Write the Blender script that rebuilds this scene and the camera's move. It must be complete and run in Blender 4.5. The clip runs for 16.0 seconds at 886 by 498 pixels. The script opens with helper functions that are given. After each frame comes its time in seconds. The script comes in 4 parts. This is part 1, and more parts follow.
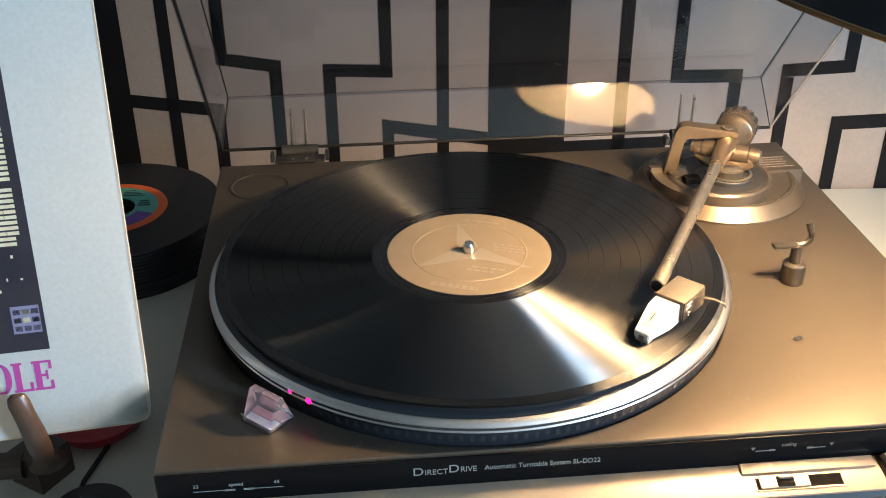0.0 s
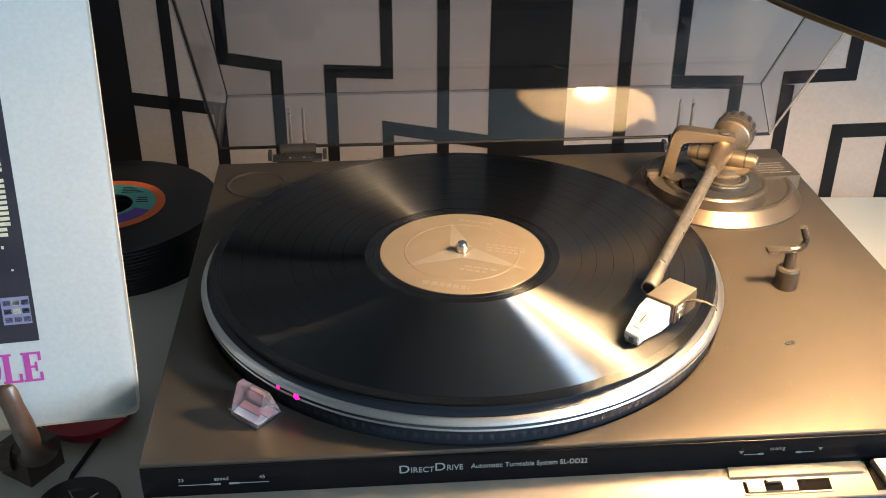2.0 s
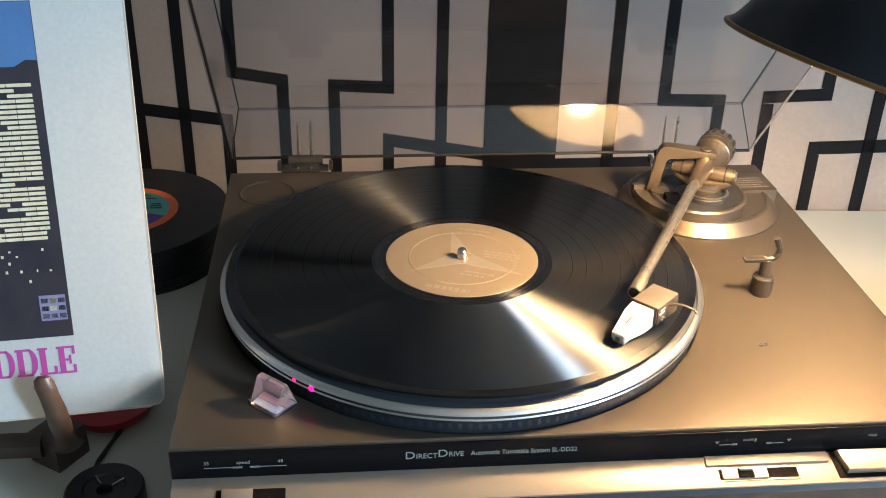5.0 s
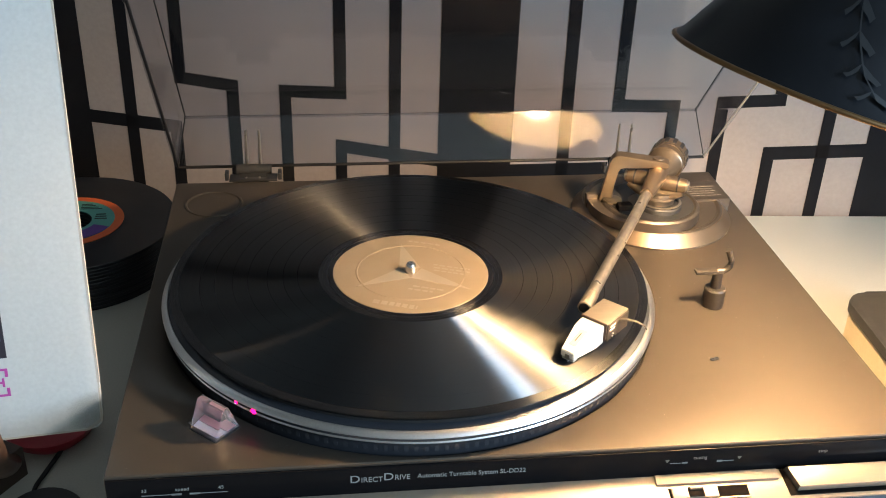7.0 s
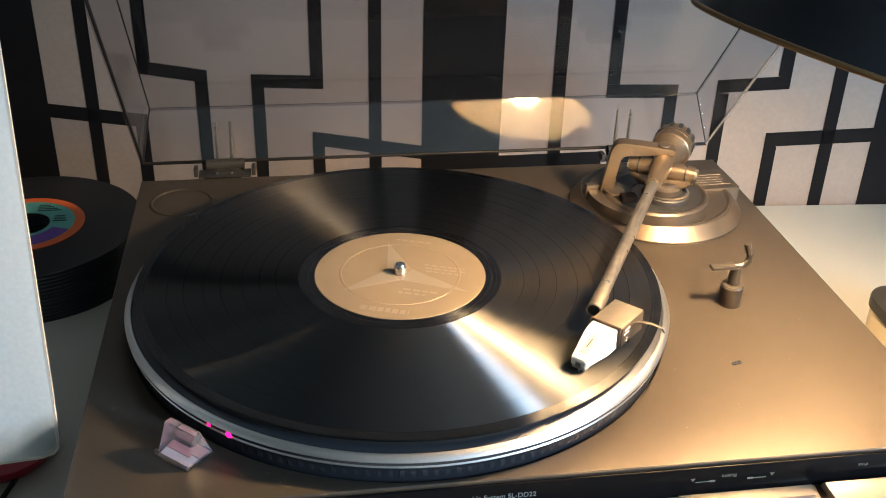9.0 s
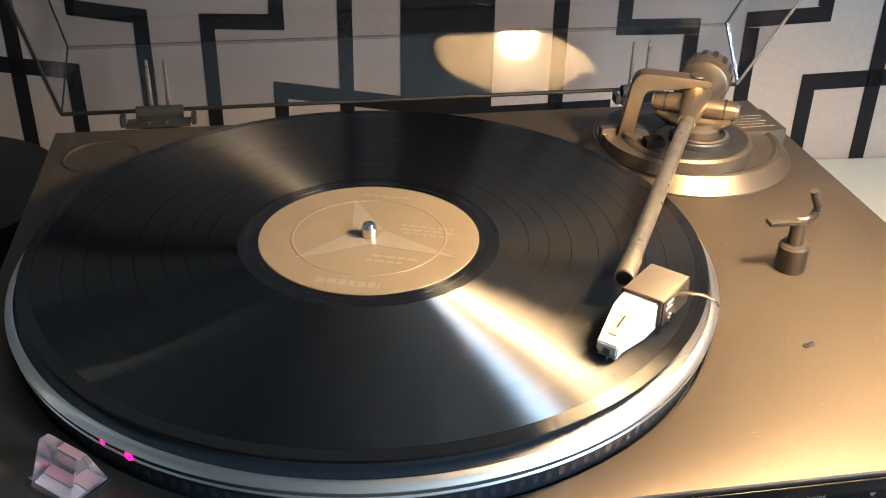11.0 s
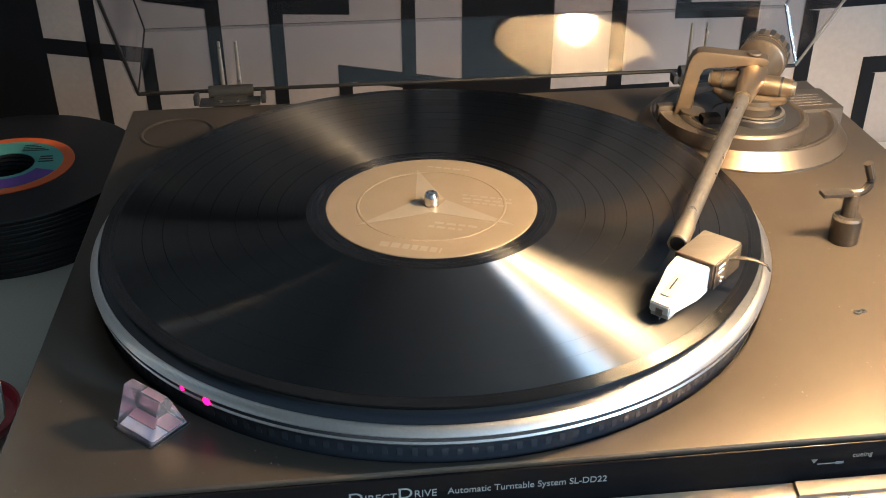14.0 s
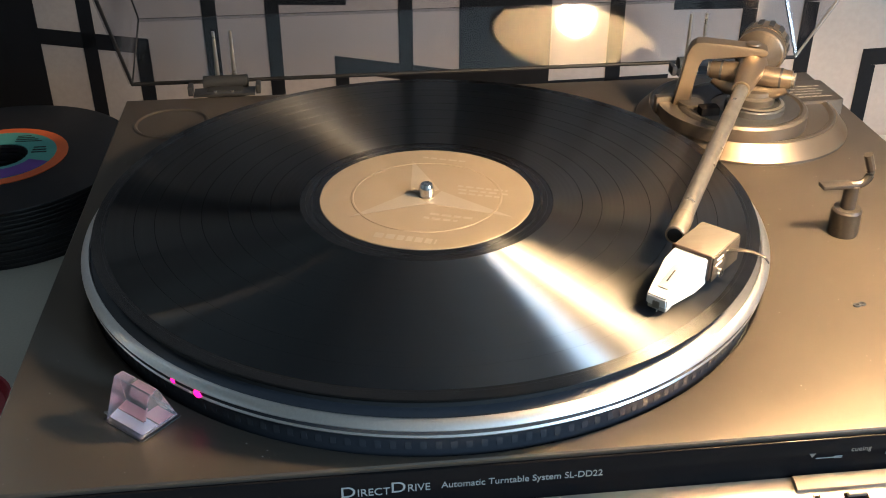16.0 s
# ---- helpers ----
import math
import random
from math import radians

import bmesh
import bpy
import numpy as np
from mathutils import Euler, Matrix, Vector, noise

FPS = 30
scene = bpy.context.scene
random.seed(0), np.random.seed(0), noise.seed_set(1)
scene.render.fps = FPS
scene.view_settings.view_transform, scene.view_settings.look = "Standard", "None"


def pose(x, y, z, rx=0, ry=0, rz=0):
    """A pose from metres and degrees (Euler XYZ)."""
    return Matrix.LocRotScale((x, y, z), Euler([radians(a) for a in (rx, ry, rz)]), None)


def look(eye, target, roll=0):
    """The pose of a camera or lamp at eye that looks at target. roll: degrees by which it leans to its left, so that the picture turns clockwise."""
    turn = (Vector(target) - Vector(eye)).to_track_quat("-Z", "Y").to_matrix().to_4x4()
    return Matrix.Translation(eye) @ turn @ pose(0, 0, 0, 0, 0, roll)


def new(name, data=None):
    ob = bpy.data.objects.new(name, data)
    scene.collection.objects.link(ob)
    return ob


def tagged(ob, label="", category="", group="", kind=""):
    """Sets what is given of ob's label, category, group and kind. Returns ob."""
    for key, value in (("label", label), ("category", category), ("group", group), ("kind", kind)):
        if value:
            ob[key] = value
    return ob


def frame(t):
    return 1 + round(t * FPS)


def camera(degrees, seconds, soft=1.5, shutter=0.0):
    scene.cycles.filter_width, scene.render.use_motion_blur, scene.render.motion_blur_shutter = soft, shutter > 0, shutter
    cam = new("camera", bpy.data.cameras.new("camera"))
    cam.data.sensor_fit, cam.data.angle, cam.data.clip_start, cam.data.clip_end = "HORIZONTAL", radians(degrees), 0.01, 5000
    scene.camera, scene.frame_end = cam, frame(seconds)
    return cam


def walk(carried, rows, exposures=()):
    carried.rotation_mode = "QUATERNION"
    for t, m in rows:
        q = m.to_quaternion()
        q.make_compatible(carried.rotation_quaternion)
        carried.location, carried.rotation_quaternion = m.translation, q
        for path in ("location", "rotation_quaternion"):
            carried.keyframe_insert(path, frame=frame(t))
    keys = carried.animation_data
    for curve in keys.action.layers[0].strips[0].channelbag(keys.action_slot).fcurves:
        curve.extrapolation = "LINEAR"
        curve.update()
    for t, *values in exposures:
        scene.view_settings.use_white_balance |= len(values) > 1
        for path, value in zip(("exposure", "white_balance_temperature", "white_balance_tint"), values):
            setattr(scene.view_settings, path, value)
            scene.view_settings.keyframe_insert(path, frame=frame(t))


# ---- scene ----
cam = camera(46.5, 16.0, soft=1.0)
PATH = [
    (0, (-0.0653, -0.5436, 0.3310), (-0.0219, -0.0662, 0.0614), -0.36),
    (0.5, (-0.0614, -0.5469, 0.3269), (-0.0196, -0.0685, 0.0590), -0.48),
    (1, (-0.0553, -0.5461, 0.3241), (-0.0137, -0.0674, 0.0565), 0.01),
    (1.5, (-0.0546, -0.5453, 0.3236), (-0.0135, -0.0662, 0.0566), 0.15),
    (2, (-0.0572, -0.5461, 0.3265), (-0.0172, -0.0665, 0.0603), 0.35),
    (2.5, (-0.0609, -0.5569, 0.3352), (-0.0215, -0.0772, 0.0689), 0.55),
    (3, (-0.0565, -0.5704, 0.3416), (-0.0191, -0.0896, 0.0772), 0.50),
    (5.3, (-0.0720, -0.5889, 0.3493), (-0.0205, -0.1080, 0.0872), 1.72),
    (5.5, (-0.0732, -0.5861, 0.3495), (-0.0137, -0.1064, 0.0871), 2.15),
    (6, (-0.0746, -0.5733, 0.3492), (-0.0142, -0.0939, 0.0864), 2.03),
    (6.5, (-0.0577, -0.5709, 0.3539), (0.0049, -0.0914, 0.0919), 2.03),
    (7, (-0.0575, -0.5732, 0.3538), (0.0075, -0.0951, 0.0898), 1.99),
    (7.5, (-0.0613, -0.5777, 0.3550), (0.0047, -0.1001, 0.0905), 1.80),
    (8, (-0.0654, -0.5833, 0.3615), (0.0022, -0.1054, 0.0977), 1.64),
    (8.2, (-0.0669, -0.5831, 0.3640), (0.0016, -0.1057, 0.0996), 1.54),
    (10.3, (-0.0416, -0.3885, 0.2469), (0.0509, 0.0835, -0.0199), 2.48),
    (10.5, (-0.0405, -0.3946, 0.2478), (0.0485, 0.0770, -0.0208), 2.05),
    (11, (-0.0375, -0.4087, 0.2495), (0.0449, 0.0614, -0.0239), 1.14),
    (11.5, (-0.0397, -0.4176, 0.2499), (0.0366, 0.0543, -0.0220), 0.63),
    (12, (-0.0446, -0.4299, 0.2496), (0.0228, 0.0454, -0.0189), 0.25),
    (12.5, (-0.0442, -0.4314, 0.2483), (0.0130, 0.0444, -0.0216), -0.11),
    (13, (-0.0428, -0.4301, 0.2479), (0.0112, 0.0445, -0.0247), -0.20),
    (13.5, (-0.0431, -0.4299, 0.2476), (0.0084, 0.0436, -0.0275), -0.20),
    (14, (-0.0414, -0.4311, 0.2479), (0.0100, 0.0420, -0.0279), -0.25),
    (14.5, (-0.0419, -0.4298, 0.2472), (0.0092, 0.0435, -0.0282), -0.30),
    (15, (-0.0403, -0.4285, 0.2466), (0.0111, 0.0448, -0.0287), -0.24),
    (15.5, (-0.0399, -0.4282, 0.2452), (0.0111, 0.0445, -0.0313), -0.21),
    (16, (-0.0393, -0.4274, 0.2444), (0.0125, 0.0440, -0.0342), -0.10),
]
walk(cam, [(t, look(e, a, r)) for t, e, a, r in PATH], exposures=[(0, 0.47, 6750, 11), (3, 0.46, 6700, 11), (5.5, 0.50, 6900, 12), (6.4, 0.50, 6950, 13), (7.2, 0.42, 6950, 13), (8.2, 0.34, 6950, 13), (10.5, 0.35, 6450, 10), (13, 0.32, 6350, 10), (16, 0.41, 6350, 10)])

# ---- world and light ----
world = bpy.data.worlds.new("world")
scene.world = world
world.use_nodes = True
world.node_tree.nodes["Background"].inputs[0].default_value = (0.55, 0.62, 0.75, 1)
world.node_tree.nodes["Background"].inputs[1].default_value = 0.02

# the room's frame: u runs along the papered wall, n out of the room through it
WALL_TURN = math.atan(-0.204)
ROOM = Matrix.Translation((0, 0.3765, 0)) @ Matrix.Rotation(WALL_TURN, 4, "Z")
TABLE_Z = -0.09
FLOOR_Z = -0.83
CEIL_Z = 1.62
EAST, WEST, SOUTH = 2.25, -1.9, -2.7
WIN_N, WIN_W, WIN_LO, WIN_HI = -1.68, 0.56, 0.25, 1.4

day = bpy.data.lights.new("window_light", "AREA")
day.shape, day.size, day.size_y = "RECTANGLE", WIN_W - 0.1, WIN_HI - WIN_LO - 0.1
day.color, day.energy = (0.48, 0.725, 1.0), 95
day_ob = new("window_light", day)
day_ob.matrix_world = ROOM @ look((EAST + 0.04, WIN_N, (WIN_LO + WIN_HI) / 2), (EAST - 1, WIN_N, (WIN_LO + WIN_HI) / 2))


# ---- materials ----
def material(name, color, rough=0.5, metal=0.0, second=None, scale=60.0, fine=900.0, mix=0.5, bump=0.0, spec=0.5,
             rough_var=0.08, stretch=(1, 1, 1), coat=0.0):
    """A surface with variation at two scales: broad stains between color and second, fine grain in tone, gloss and relief."""
    m = bpy.data.materials.new(name)
    m.use_nodes = True
    n, l = m.node_tree.nodes, m.node_tree.links
    b = n["Principled BSDF"]
    b.inputs["Metallic"].default_value = metal
    b.inputs["Specular IOR Level"].default_value = spec
    b.inputs["Coat Weight"].default_value = coat
    tc = n.new("ShaderNodeTexCoord")
    mp = n.new("ShaderNodeMapping")
    mp.inputs["Scale"].default_value = stretch
    l.new(tc.outputs["Object"], mp.inputs["Vector"])
    big, small = n.new("ShaderNodeTexNoise"), n.new("ShaderNodeTexNoise")
    big.inputs["Scale"].default_value, big.inputs["Detail"].default_value = scale, 5
    small.inputs["Scale"].default_value, small.inputs["Detail"].default_value = fine, 3
    for node in (big, small):
        l.new(mp.outputs["Vector"], node.inputs["Vector"])
    second = second or tuple(c * 0.78 for c in color)
    ramp = n.new("ShaderNodeMapRange")
    ramp.inputs[1].default_value, ramp.inputs[2].default_value = 0.5 - 0.28, 0.5 + 0.28
    l.new(big.outputs["Fac"], ramp.inputs[0])
    amount = n.new("ShaderNodeMath")
    amount.operation, amount.inputs[1].default_value = "MULTIPLY", mix
    l.new(ramp.outputs[0], amount.inputs[0])
    blend = n.new("ShaderNodeMix")
    blend.data_type = "RGBA"
    blend.inputs["A"].default_value, blend.inputs["B"].default_value = (*color, 1), (*second, 1)
    l.new(amount.outputs[0], blend.inputs["Factor"])
    grain = n.new("ShaderNodeMix")
    grain.data_type, grain.blend_type = "RGBA", "MULTIPLY"
    grain.inputs["Factor"].default_value = 0.25
    l.new(blend.outputs["Result"], grain.inputs["A"])
    l.new(small.outputs["Fac"], grain.inputs["B"])
    lift = n.new("ShaderNodeMapRange")
    lift.inputs[3].default_value, lift.inputs[4].default_value = 0.55, 1.45
    l.new(small.outputs["Fac"], lift.inputs[0])
    l.new(lift.outputs[0], grain.inputs["B"])
    l.new(grain.outputs["Result"], b.inputs["Base Color"])
    r = n.new("ShaderNodeMapRange")
    r.inputs[3].default_value, r.inputs[4].default_value = max(0.02, rough - rough_var), min(1, rough + rough_var)
    l.new(big.outputs["Fac"], r.inputs[0])
    l.new(r.outputs[0], b.inputs["Roughness"])
    if bump:
        bp = n.new("ShaderNodeBump")
        bp.inputs["Strength"].default_value, bp.inputs["Distance"].default_value = bump, 0.0004
        l.new(small.outputs["Fac"], bp.inputs["Height"])
        l.new(bp.outputs["Normal"], b.inputs["Normal"])
    return m


def record_material(name, color, rough, lean):
    """Pressed vinyl: the two walls of the groove lean outwards and inwards along the radius, and their gloss is drawn out along it."""
    m = bpy.data.materials.new(name)
    m.use_nodes = True
    n, l = m.node_tree.nodes, m.node_tree.links
    n.remove(n["Principled BSDF"])
    geo, flat, unit, t, mx, tex, vary = (n.new("ShaderNode" + k) for k in ("NewGeometry", "VectorMath", "VectorMath", "Tangent", "MixShader", "TexNoise", "MapRange"))
    flat.operation, flat.inputs[1].default_value = "MULTIPLY", (1, 1, 0)
    unit.operation = "NORMALIZE"
    l.new(geo.outputs["Position"], flat.inputs[0])
    l.new(flat.outputs[0], unit.inputs[0])
    t.direction_type, t.axis = "RADIAL", "Z"
    reach, along = n.new("ShaderNodeVectorMath"), n.new("ShaderNodeCombineXYZ")
    reach.operation = "LENGTH"
    l.new(flat.outputs[0], reach.inputs[0])
    l.new(reach.outputs["Value"], along.inputs[0])
    l.new(along.outputs[0], tex.inputs["Vector"])
    tex.inputs["Scale"].default_value, tex.inputs["Detail"].default_value = 420, 4
    vary.inputs[3].default_value, vary.inputs[4].default_value = rough - 0.07, rough + 0.07
    l.new(tex.outputs["Fac"], vary.inputs[0])
    mx.inputs[0].default_value = 0.02
    for k, sign in enumerate((1, -1)):
        b = n.new("ShaderNodeBsdfPrincipled")
        tilt, norm = n.new("ShaderNodeVectorMath"), n.new("ShaderNodeVectorMath")
        tilt.operation, tilt.inputs[1].default_value, tilt.inputs[2].default_value = "MULTIPLY_ADD", (lean * sign, lean * sign, 0), (0, 0, 1)
        norm.operation = "NORMALIZE"
        l.new(unit.outputs[0], tilt.inputs[0])
        l.new(tilt.outputs[0], norm.inputs[0])
        l.new(norm.outputs[0], b.inputs["Normal"])
        l.new(t.outputs[0], b.inputs["Tangent"])
        l.new(vary.outputs[0], b.inputs["Roughness"])
        b.inputs["Base Color"].default_value = (*color, 1)
        b.inputs["Specular IOR Level"].default_value = 0.5
        b.inputs["IOR"].default_value = 1.6
        b.inputs["Anisotropic"].default_value = 1.0
        b.inputs["Anisotropic Rotation"].default_value = 0.25
        l.new(b.outputs[0], mx.inputs[1 + k])
    l.new(mx.outputs[0], n["Material Output"].inputs["Surface"])
    return m


def acrylic(name, tint, gloss):
    m = bpy.data.materials.new(name)
    m.use_nodes = True
    n, l = m.node_tree.nodes, m.node_tree.links
    n.remove(n["Principled BSDF"])
    tr, gl, mx, fr = (n.new("ShaderNode" + k) for k in ("BsdfTransparent", "BsdfGlossy", "MixShader", "LayerWeight"))
    tr.inputs[0].default_value = (*tint, 1)
    gl.inputs["Roughness"].default_value = gloss
    fr.inputs["Blend"].default_value = 0.5
    steep, gain = n.new("ShaderNodeMath"), n.new("ShaderNodeMath")
    steep.operation, steep.inputs[1].default_value = "POWER", 5.0
    gain.operation, gain.inputs[1].default_value, gain.inputs[2].default_value = "MULTIPLY_ADD", 0.75, 0.042
    l.new(fr.outputs["Facing"], steep.inputs[0])
    l.new(steep.outputs[0], gain.inputs[0])
    noise_tex = n.new("ShaderNodeTexNoise")
    noise_tex.inputs["Scale"].default_value = 30
    bp = n.new("ShaderNodeBump")
    bp.inputs["Strength"].default_value, bp.inputs["Distance"].default_value = 0.003, 0.0005
    l.new(noise_tex.outputs["Fac"], bp.inputs["Height"])
    l.new(bp.outputs["Normal"], gl.inputs["Normal"])
    l.new(gain.outputs[0], mx.inputs[0])
    l.new(tr.outputs[0], mx.inputs[1])
    l.new(gl.outputs[0], mx.inputs[2])
    l.new(mx.outputs[0], n["Material Output"].inputs["Surface"])
    return m


def glow(name, color, strength):
    m = bpy.data.materials.new(name)
    m.use_nodes = True
    b = m.node_tree.nodes["Principled BSDF"]
    b.inputs["Base Color"].default_value = (*color, 1)
    b.inputs["Emission Color"].default_value = (*color, 1)
    b.inputs["Emission Strength"].default_value = strength
    return m


M = dict(
    paper=material("wallpaper_ground", (0.39, 0.32, 0.275), 0.8, second=(0.34, 0.275, 0.235), scale=14, fine=260, mix=0.8, bump=0.25),
    band=material("wallpaper_band", (0.010, 0.0095, 0.010), 0.7, second=(0.016, 0.016, 0.018), scale=40, fine=500, bump=0.2, spec=0.08),
    plaster=material("room_plaster", (0.36, 0.32, 0.27), 0.9, scale=3, fine=60, bump=0.2),
    floor=material("floor_boards", (0.07, 0.045, 0.03), 0.6, second=(0.045, 0.03, 0.02), scale=4, fine=80, stretch=(1, 8, 1)),
    table=material("table_laminate", (0.58, 0.56, 0.49), 0.42, second=(0.51, 0.49, 0.42), scale=9, fine=700, mix=0.6, bump=0.05),
    trimwood=material("brown_wood", (0.14, 0.085, 0.05), 0.55, second=(0.09, 0.05, 0.03), scale=12, fine=220, stretch=(6, 6, 0.6)),
    deck=material("bronze_paint", (0.110, 0.090, 0.072), 0.385, 0.70, second=(0.094, 0.077, 0.061), scale=18, fine=2600, mix=0.5, bump=0.08, rough_var=0.05, spec=0.35),
    gold=material("champagne_metal", (0.25, 0.187, 0.13), 0.33, 0.85, second=(0.19, 0.142, 0.096), scale=60, fine=2500, bump=0.05),
    ledge=material("champagne_panel", (0.30, 0.245, 0.195), 0.38, 0.5, second=(0.33, 0.27, 0.215), scale=40, fine=1500, stretch=(0.2, 4, 4)),
    gloss=material("gloss_black_strip", (0.007, 0.0065, 0.007), 0.12, second=(0.010, 0.009, 0.009), scale=60, fine=1200, rough_var=0.05, spec=0.035),
    black=material("matt_black_plastic", (0.015, 0.015, 0.016), 0.5, second=(0.025, 0.025, 0.027), scale=60, fine=1500, bump=0.1),
    rubber=material("black_rubber", (0.012, 0.012, 0.012), 0.8, scale=60, fine=900, bump=0.2),
    rim=material("polished_aluminium", (0.78, 0.77, 0.76), 0.33, 1.0, second=(0.66, 0.65, 0.64), scale=50, fine=900, rough_var=0.06),
    strobe=material("strobe_edge", (0.058, 0.062, 0.072), 0.36, 0.5, scale=60, fine=900),
    platter=material("dark_platter_side", (0.050, 0.055, 0.066), 0.34, 0.5, second=(0.035, 0.038, 0.045), scale=60, fine=900),
    pinkreflect=material("pink_painted_reflection", (0.85, 0.45, 0.47), 0.4, second=(0.72, 0.32, 0.38), scale=120, fine=900),
    bluereflect=material("blue_painted_reflection", (0.62, 0.70, 0.88), 0.4, second=(0.42, 0.48, 0.66), scale=120, fine=900),
    silver=material("worn_aluminium", (0.50, 0.46, 0.40), 0.30, 0.9, second=(0.27, 0.24, 0.20), scale=110, fine=2200, mix=0.9, bump=0.1),
    chrome=material("chrome", (0.72, 0.70, 0.68), 0.12, 1.0, scale=80, fine=900, rough_var=0.05),
    cart=material("cream_cartridge", (0.78, 0.74, 0.66), 0.4, second=(0.70, 0.65, 0.56), scale=120, fine=1500, mix=0.5),
    ink=material("pale_print", (0.28, 0.28, 0.265), 0.6, scale=60, fine=900),
    dimink=material("faint_print", (0.21, 0.18, 0.15), 0.6, scale=60, fine=900),
    labelgold=material("gold_label_paper", (0.235, 0.182, 0.126), 0.42, 0.25, second=(0.20, 0.15, 0.094), scale=50, fine=1400, mix=0.6, spec=0.5),
    labelpale=material("pale_gold_print", (0.315, 0.262, 0.198), 0.38, 0.35, scale=50, fine=1400),
    vinyl=record_material("vinyl_grooves", (0.006, 0.0063, 0.0074), 0.30, 1.2),
    land=record_material("vinyl_land", (0.003, 0.003, 0.0034), 0.26, 0.15),
    vinyl_dull=material("stacked_vinyl", (0.010, 0.011, 0.014), 0.42, second=(0.02, 0.02, 0.024), scale=40, fine=700),
    lid=acrylic("smoked_acrylic", (0.87, 0.87, 0.885), 0.045),
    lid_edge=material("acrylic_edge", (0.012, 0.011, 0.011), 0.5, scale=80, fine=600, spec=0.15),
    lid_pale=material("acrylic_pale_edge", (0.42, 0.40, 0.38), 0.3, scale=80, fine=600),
    sleeve=material("sleeve_card", (0.50, 0.50, 0.47), 0.55, second=(0.45, 0.445, 0.415), scale=22, fine=420, mix=0.35, bump=0.05),
    sleeve_edge=material("worn_card_edge", (0.40, 0.35, 0.28), 0.8, second=(0.50, 0.47, 0.42), scale=120, fine=900),
    night=material("night_print", (0.014, 0.015, 0.024), 0.45, second=(0.035, 0.028, 0.035), scale=60, fine=500, mix=0.8),
    sky=material("blue_sky_print", (0.05, 0.13, 0.30), 0.45, second=(0.09, 0.22, 0.40), scale=20, fine=400),
    lit=material("lit_window_print", (0.70, 0.66, 0.50), 0.45, second=(0.50, 0.40, 0.22), scale=180, fine=900, mix=0.8),
    lavender=material("lavender_print", (0.22, 0.21, 0.32), 0.45, scale=120, fine=900),
    magenta=material("magenta_print", (0.40, 0.055, 0.26), 0.5, second=(0.40, 0.05, 0.26), scale=80, fine=900),
    darkwood=material("dark_wood", (0.085, 0.058, 0.045), 0.45, second=(0.05, 0.034, 0.027), scale=60, fine=700, mix=0.8, bump=0.2),
    brownwood=material("polished_brown_wood", (0.105, 0.056, 0.036), 0.33, second=(0.028, 0.016, 0.011), scale=95, fine=700, mix=0.9, bump=0.15),
    red=material("red_plastic", (0.36, 0.015, 0.03), 0.35, scale=60, fine=900),
    teal=material("teal_label", (0.10, 0.36, 0.31), 0.5, second=(0.08, 0.30, 0.27), scale=70, fine=900),
    orange=material("orange_label", (0.72, 0.14, 0.04), 0.5, second=(0.62, 0.10, 0.03), scale=70, fine=900),
    purple=material("purple_label", (0.14, 0.06, 0.30), 0.5, scale=70, fine=900),
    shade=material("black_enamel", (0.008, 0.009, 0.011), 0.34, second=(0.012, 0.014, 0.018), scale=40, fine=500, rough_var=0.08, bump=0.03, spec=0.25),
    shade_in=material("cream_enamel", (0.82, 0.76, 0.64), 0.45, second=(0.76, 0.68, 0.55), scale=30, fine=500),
    brass=material("brass_rim", (0.24, 0.14, 0.06), 0.38, 0.8, second=(0.13, 0.07, 0.035), scale=90, fine=900),
    leaf=material("grey_leaf_print", (0.013, 0.015, 0.017), 0.45, scale=90, fine=900),
    bulb=glow("bulb_glow", (1.0, 0.72, 0.43), 670.0),
    pilot=glow("pilot_reflection_glow", (1.0, 0.01, 0.22), 2.2),
    boxtop=material("speckled_black_lid", (0.012, 0.012, 0.013), 0.5, second=(0.05, 0.047, 0.042), scale=160, fine=900, mix=0.7, bump=0.15),
    boxside=material("cream_box_side", (0.55, 0.46, 0.30), 0.5, second=(0.45, 0.36, 0.22), scale=60, fine=700),
    # near-black without sheen, with the shade of a recess put into the colour
    recess=material("recess_shade_black", (0.006, 0.005, 0.0045), 0.95, spec=0.04, scale=60, fine=900),
    darkbronze=material("dark_bronze", (0.040, 0.033, 0.028), 0.38, 0.4, second=(0.030, 0.025, 0.021), scale=60, fine=1500),
    shell=material("brushed_shell", (0.34, 0.29, 0.23), 0.36, 0.8, second=(0.26, 0.215, 0.17), scale=90, fine=1800, stretch=(1, 6, 1)),
    dust=material("pale_dust", (0.30, 0.27, 0.23), 0.9, scale=200, fine=900),
    card_shadow=None,
    prism=None,
)
pm = bpy.data.materials.new("clear_prism")
pm.use_nodes = True
pb = pm.node_tree.nodes["Principled BSDF"]
pb.inputs["Base Color"].default_value = (0.97, 0.87, 0.89, 1)
pb.inputs["Transmission Weight"].default_value = 0.93
pb.inputs["Roughness"].default_value = 0.05
pb.inputs["IOR"].default_value = 1.49
M["prism"] = pm


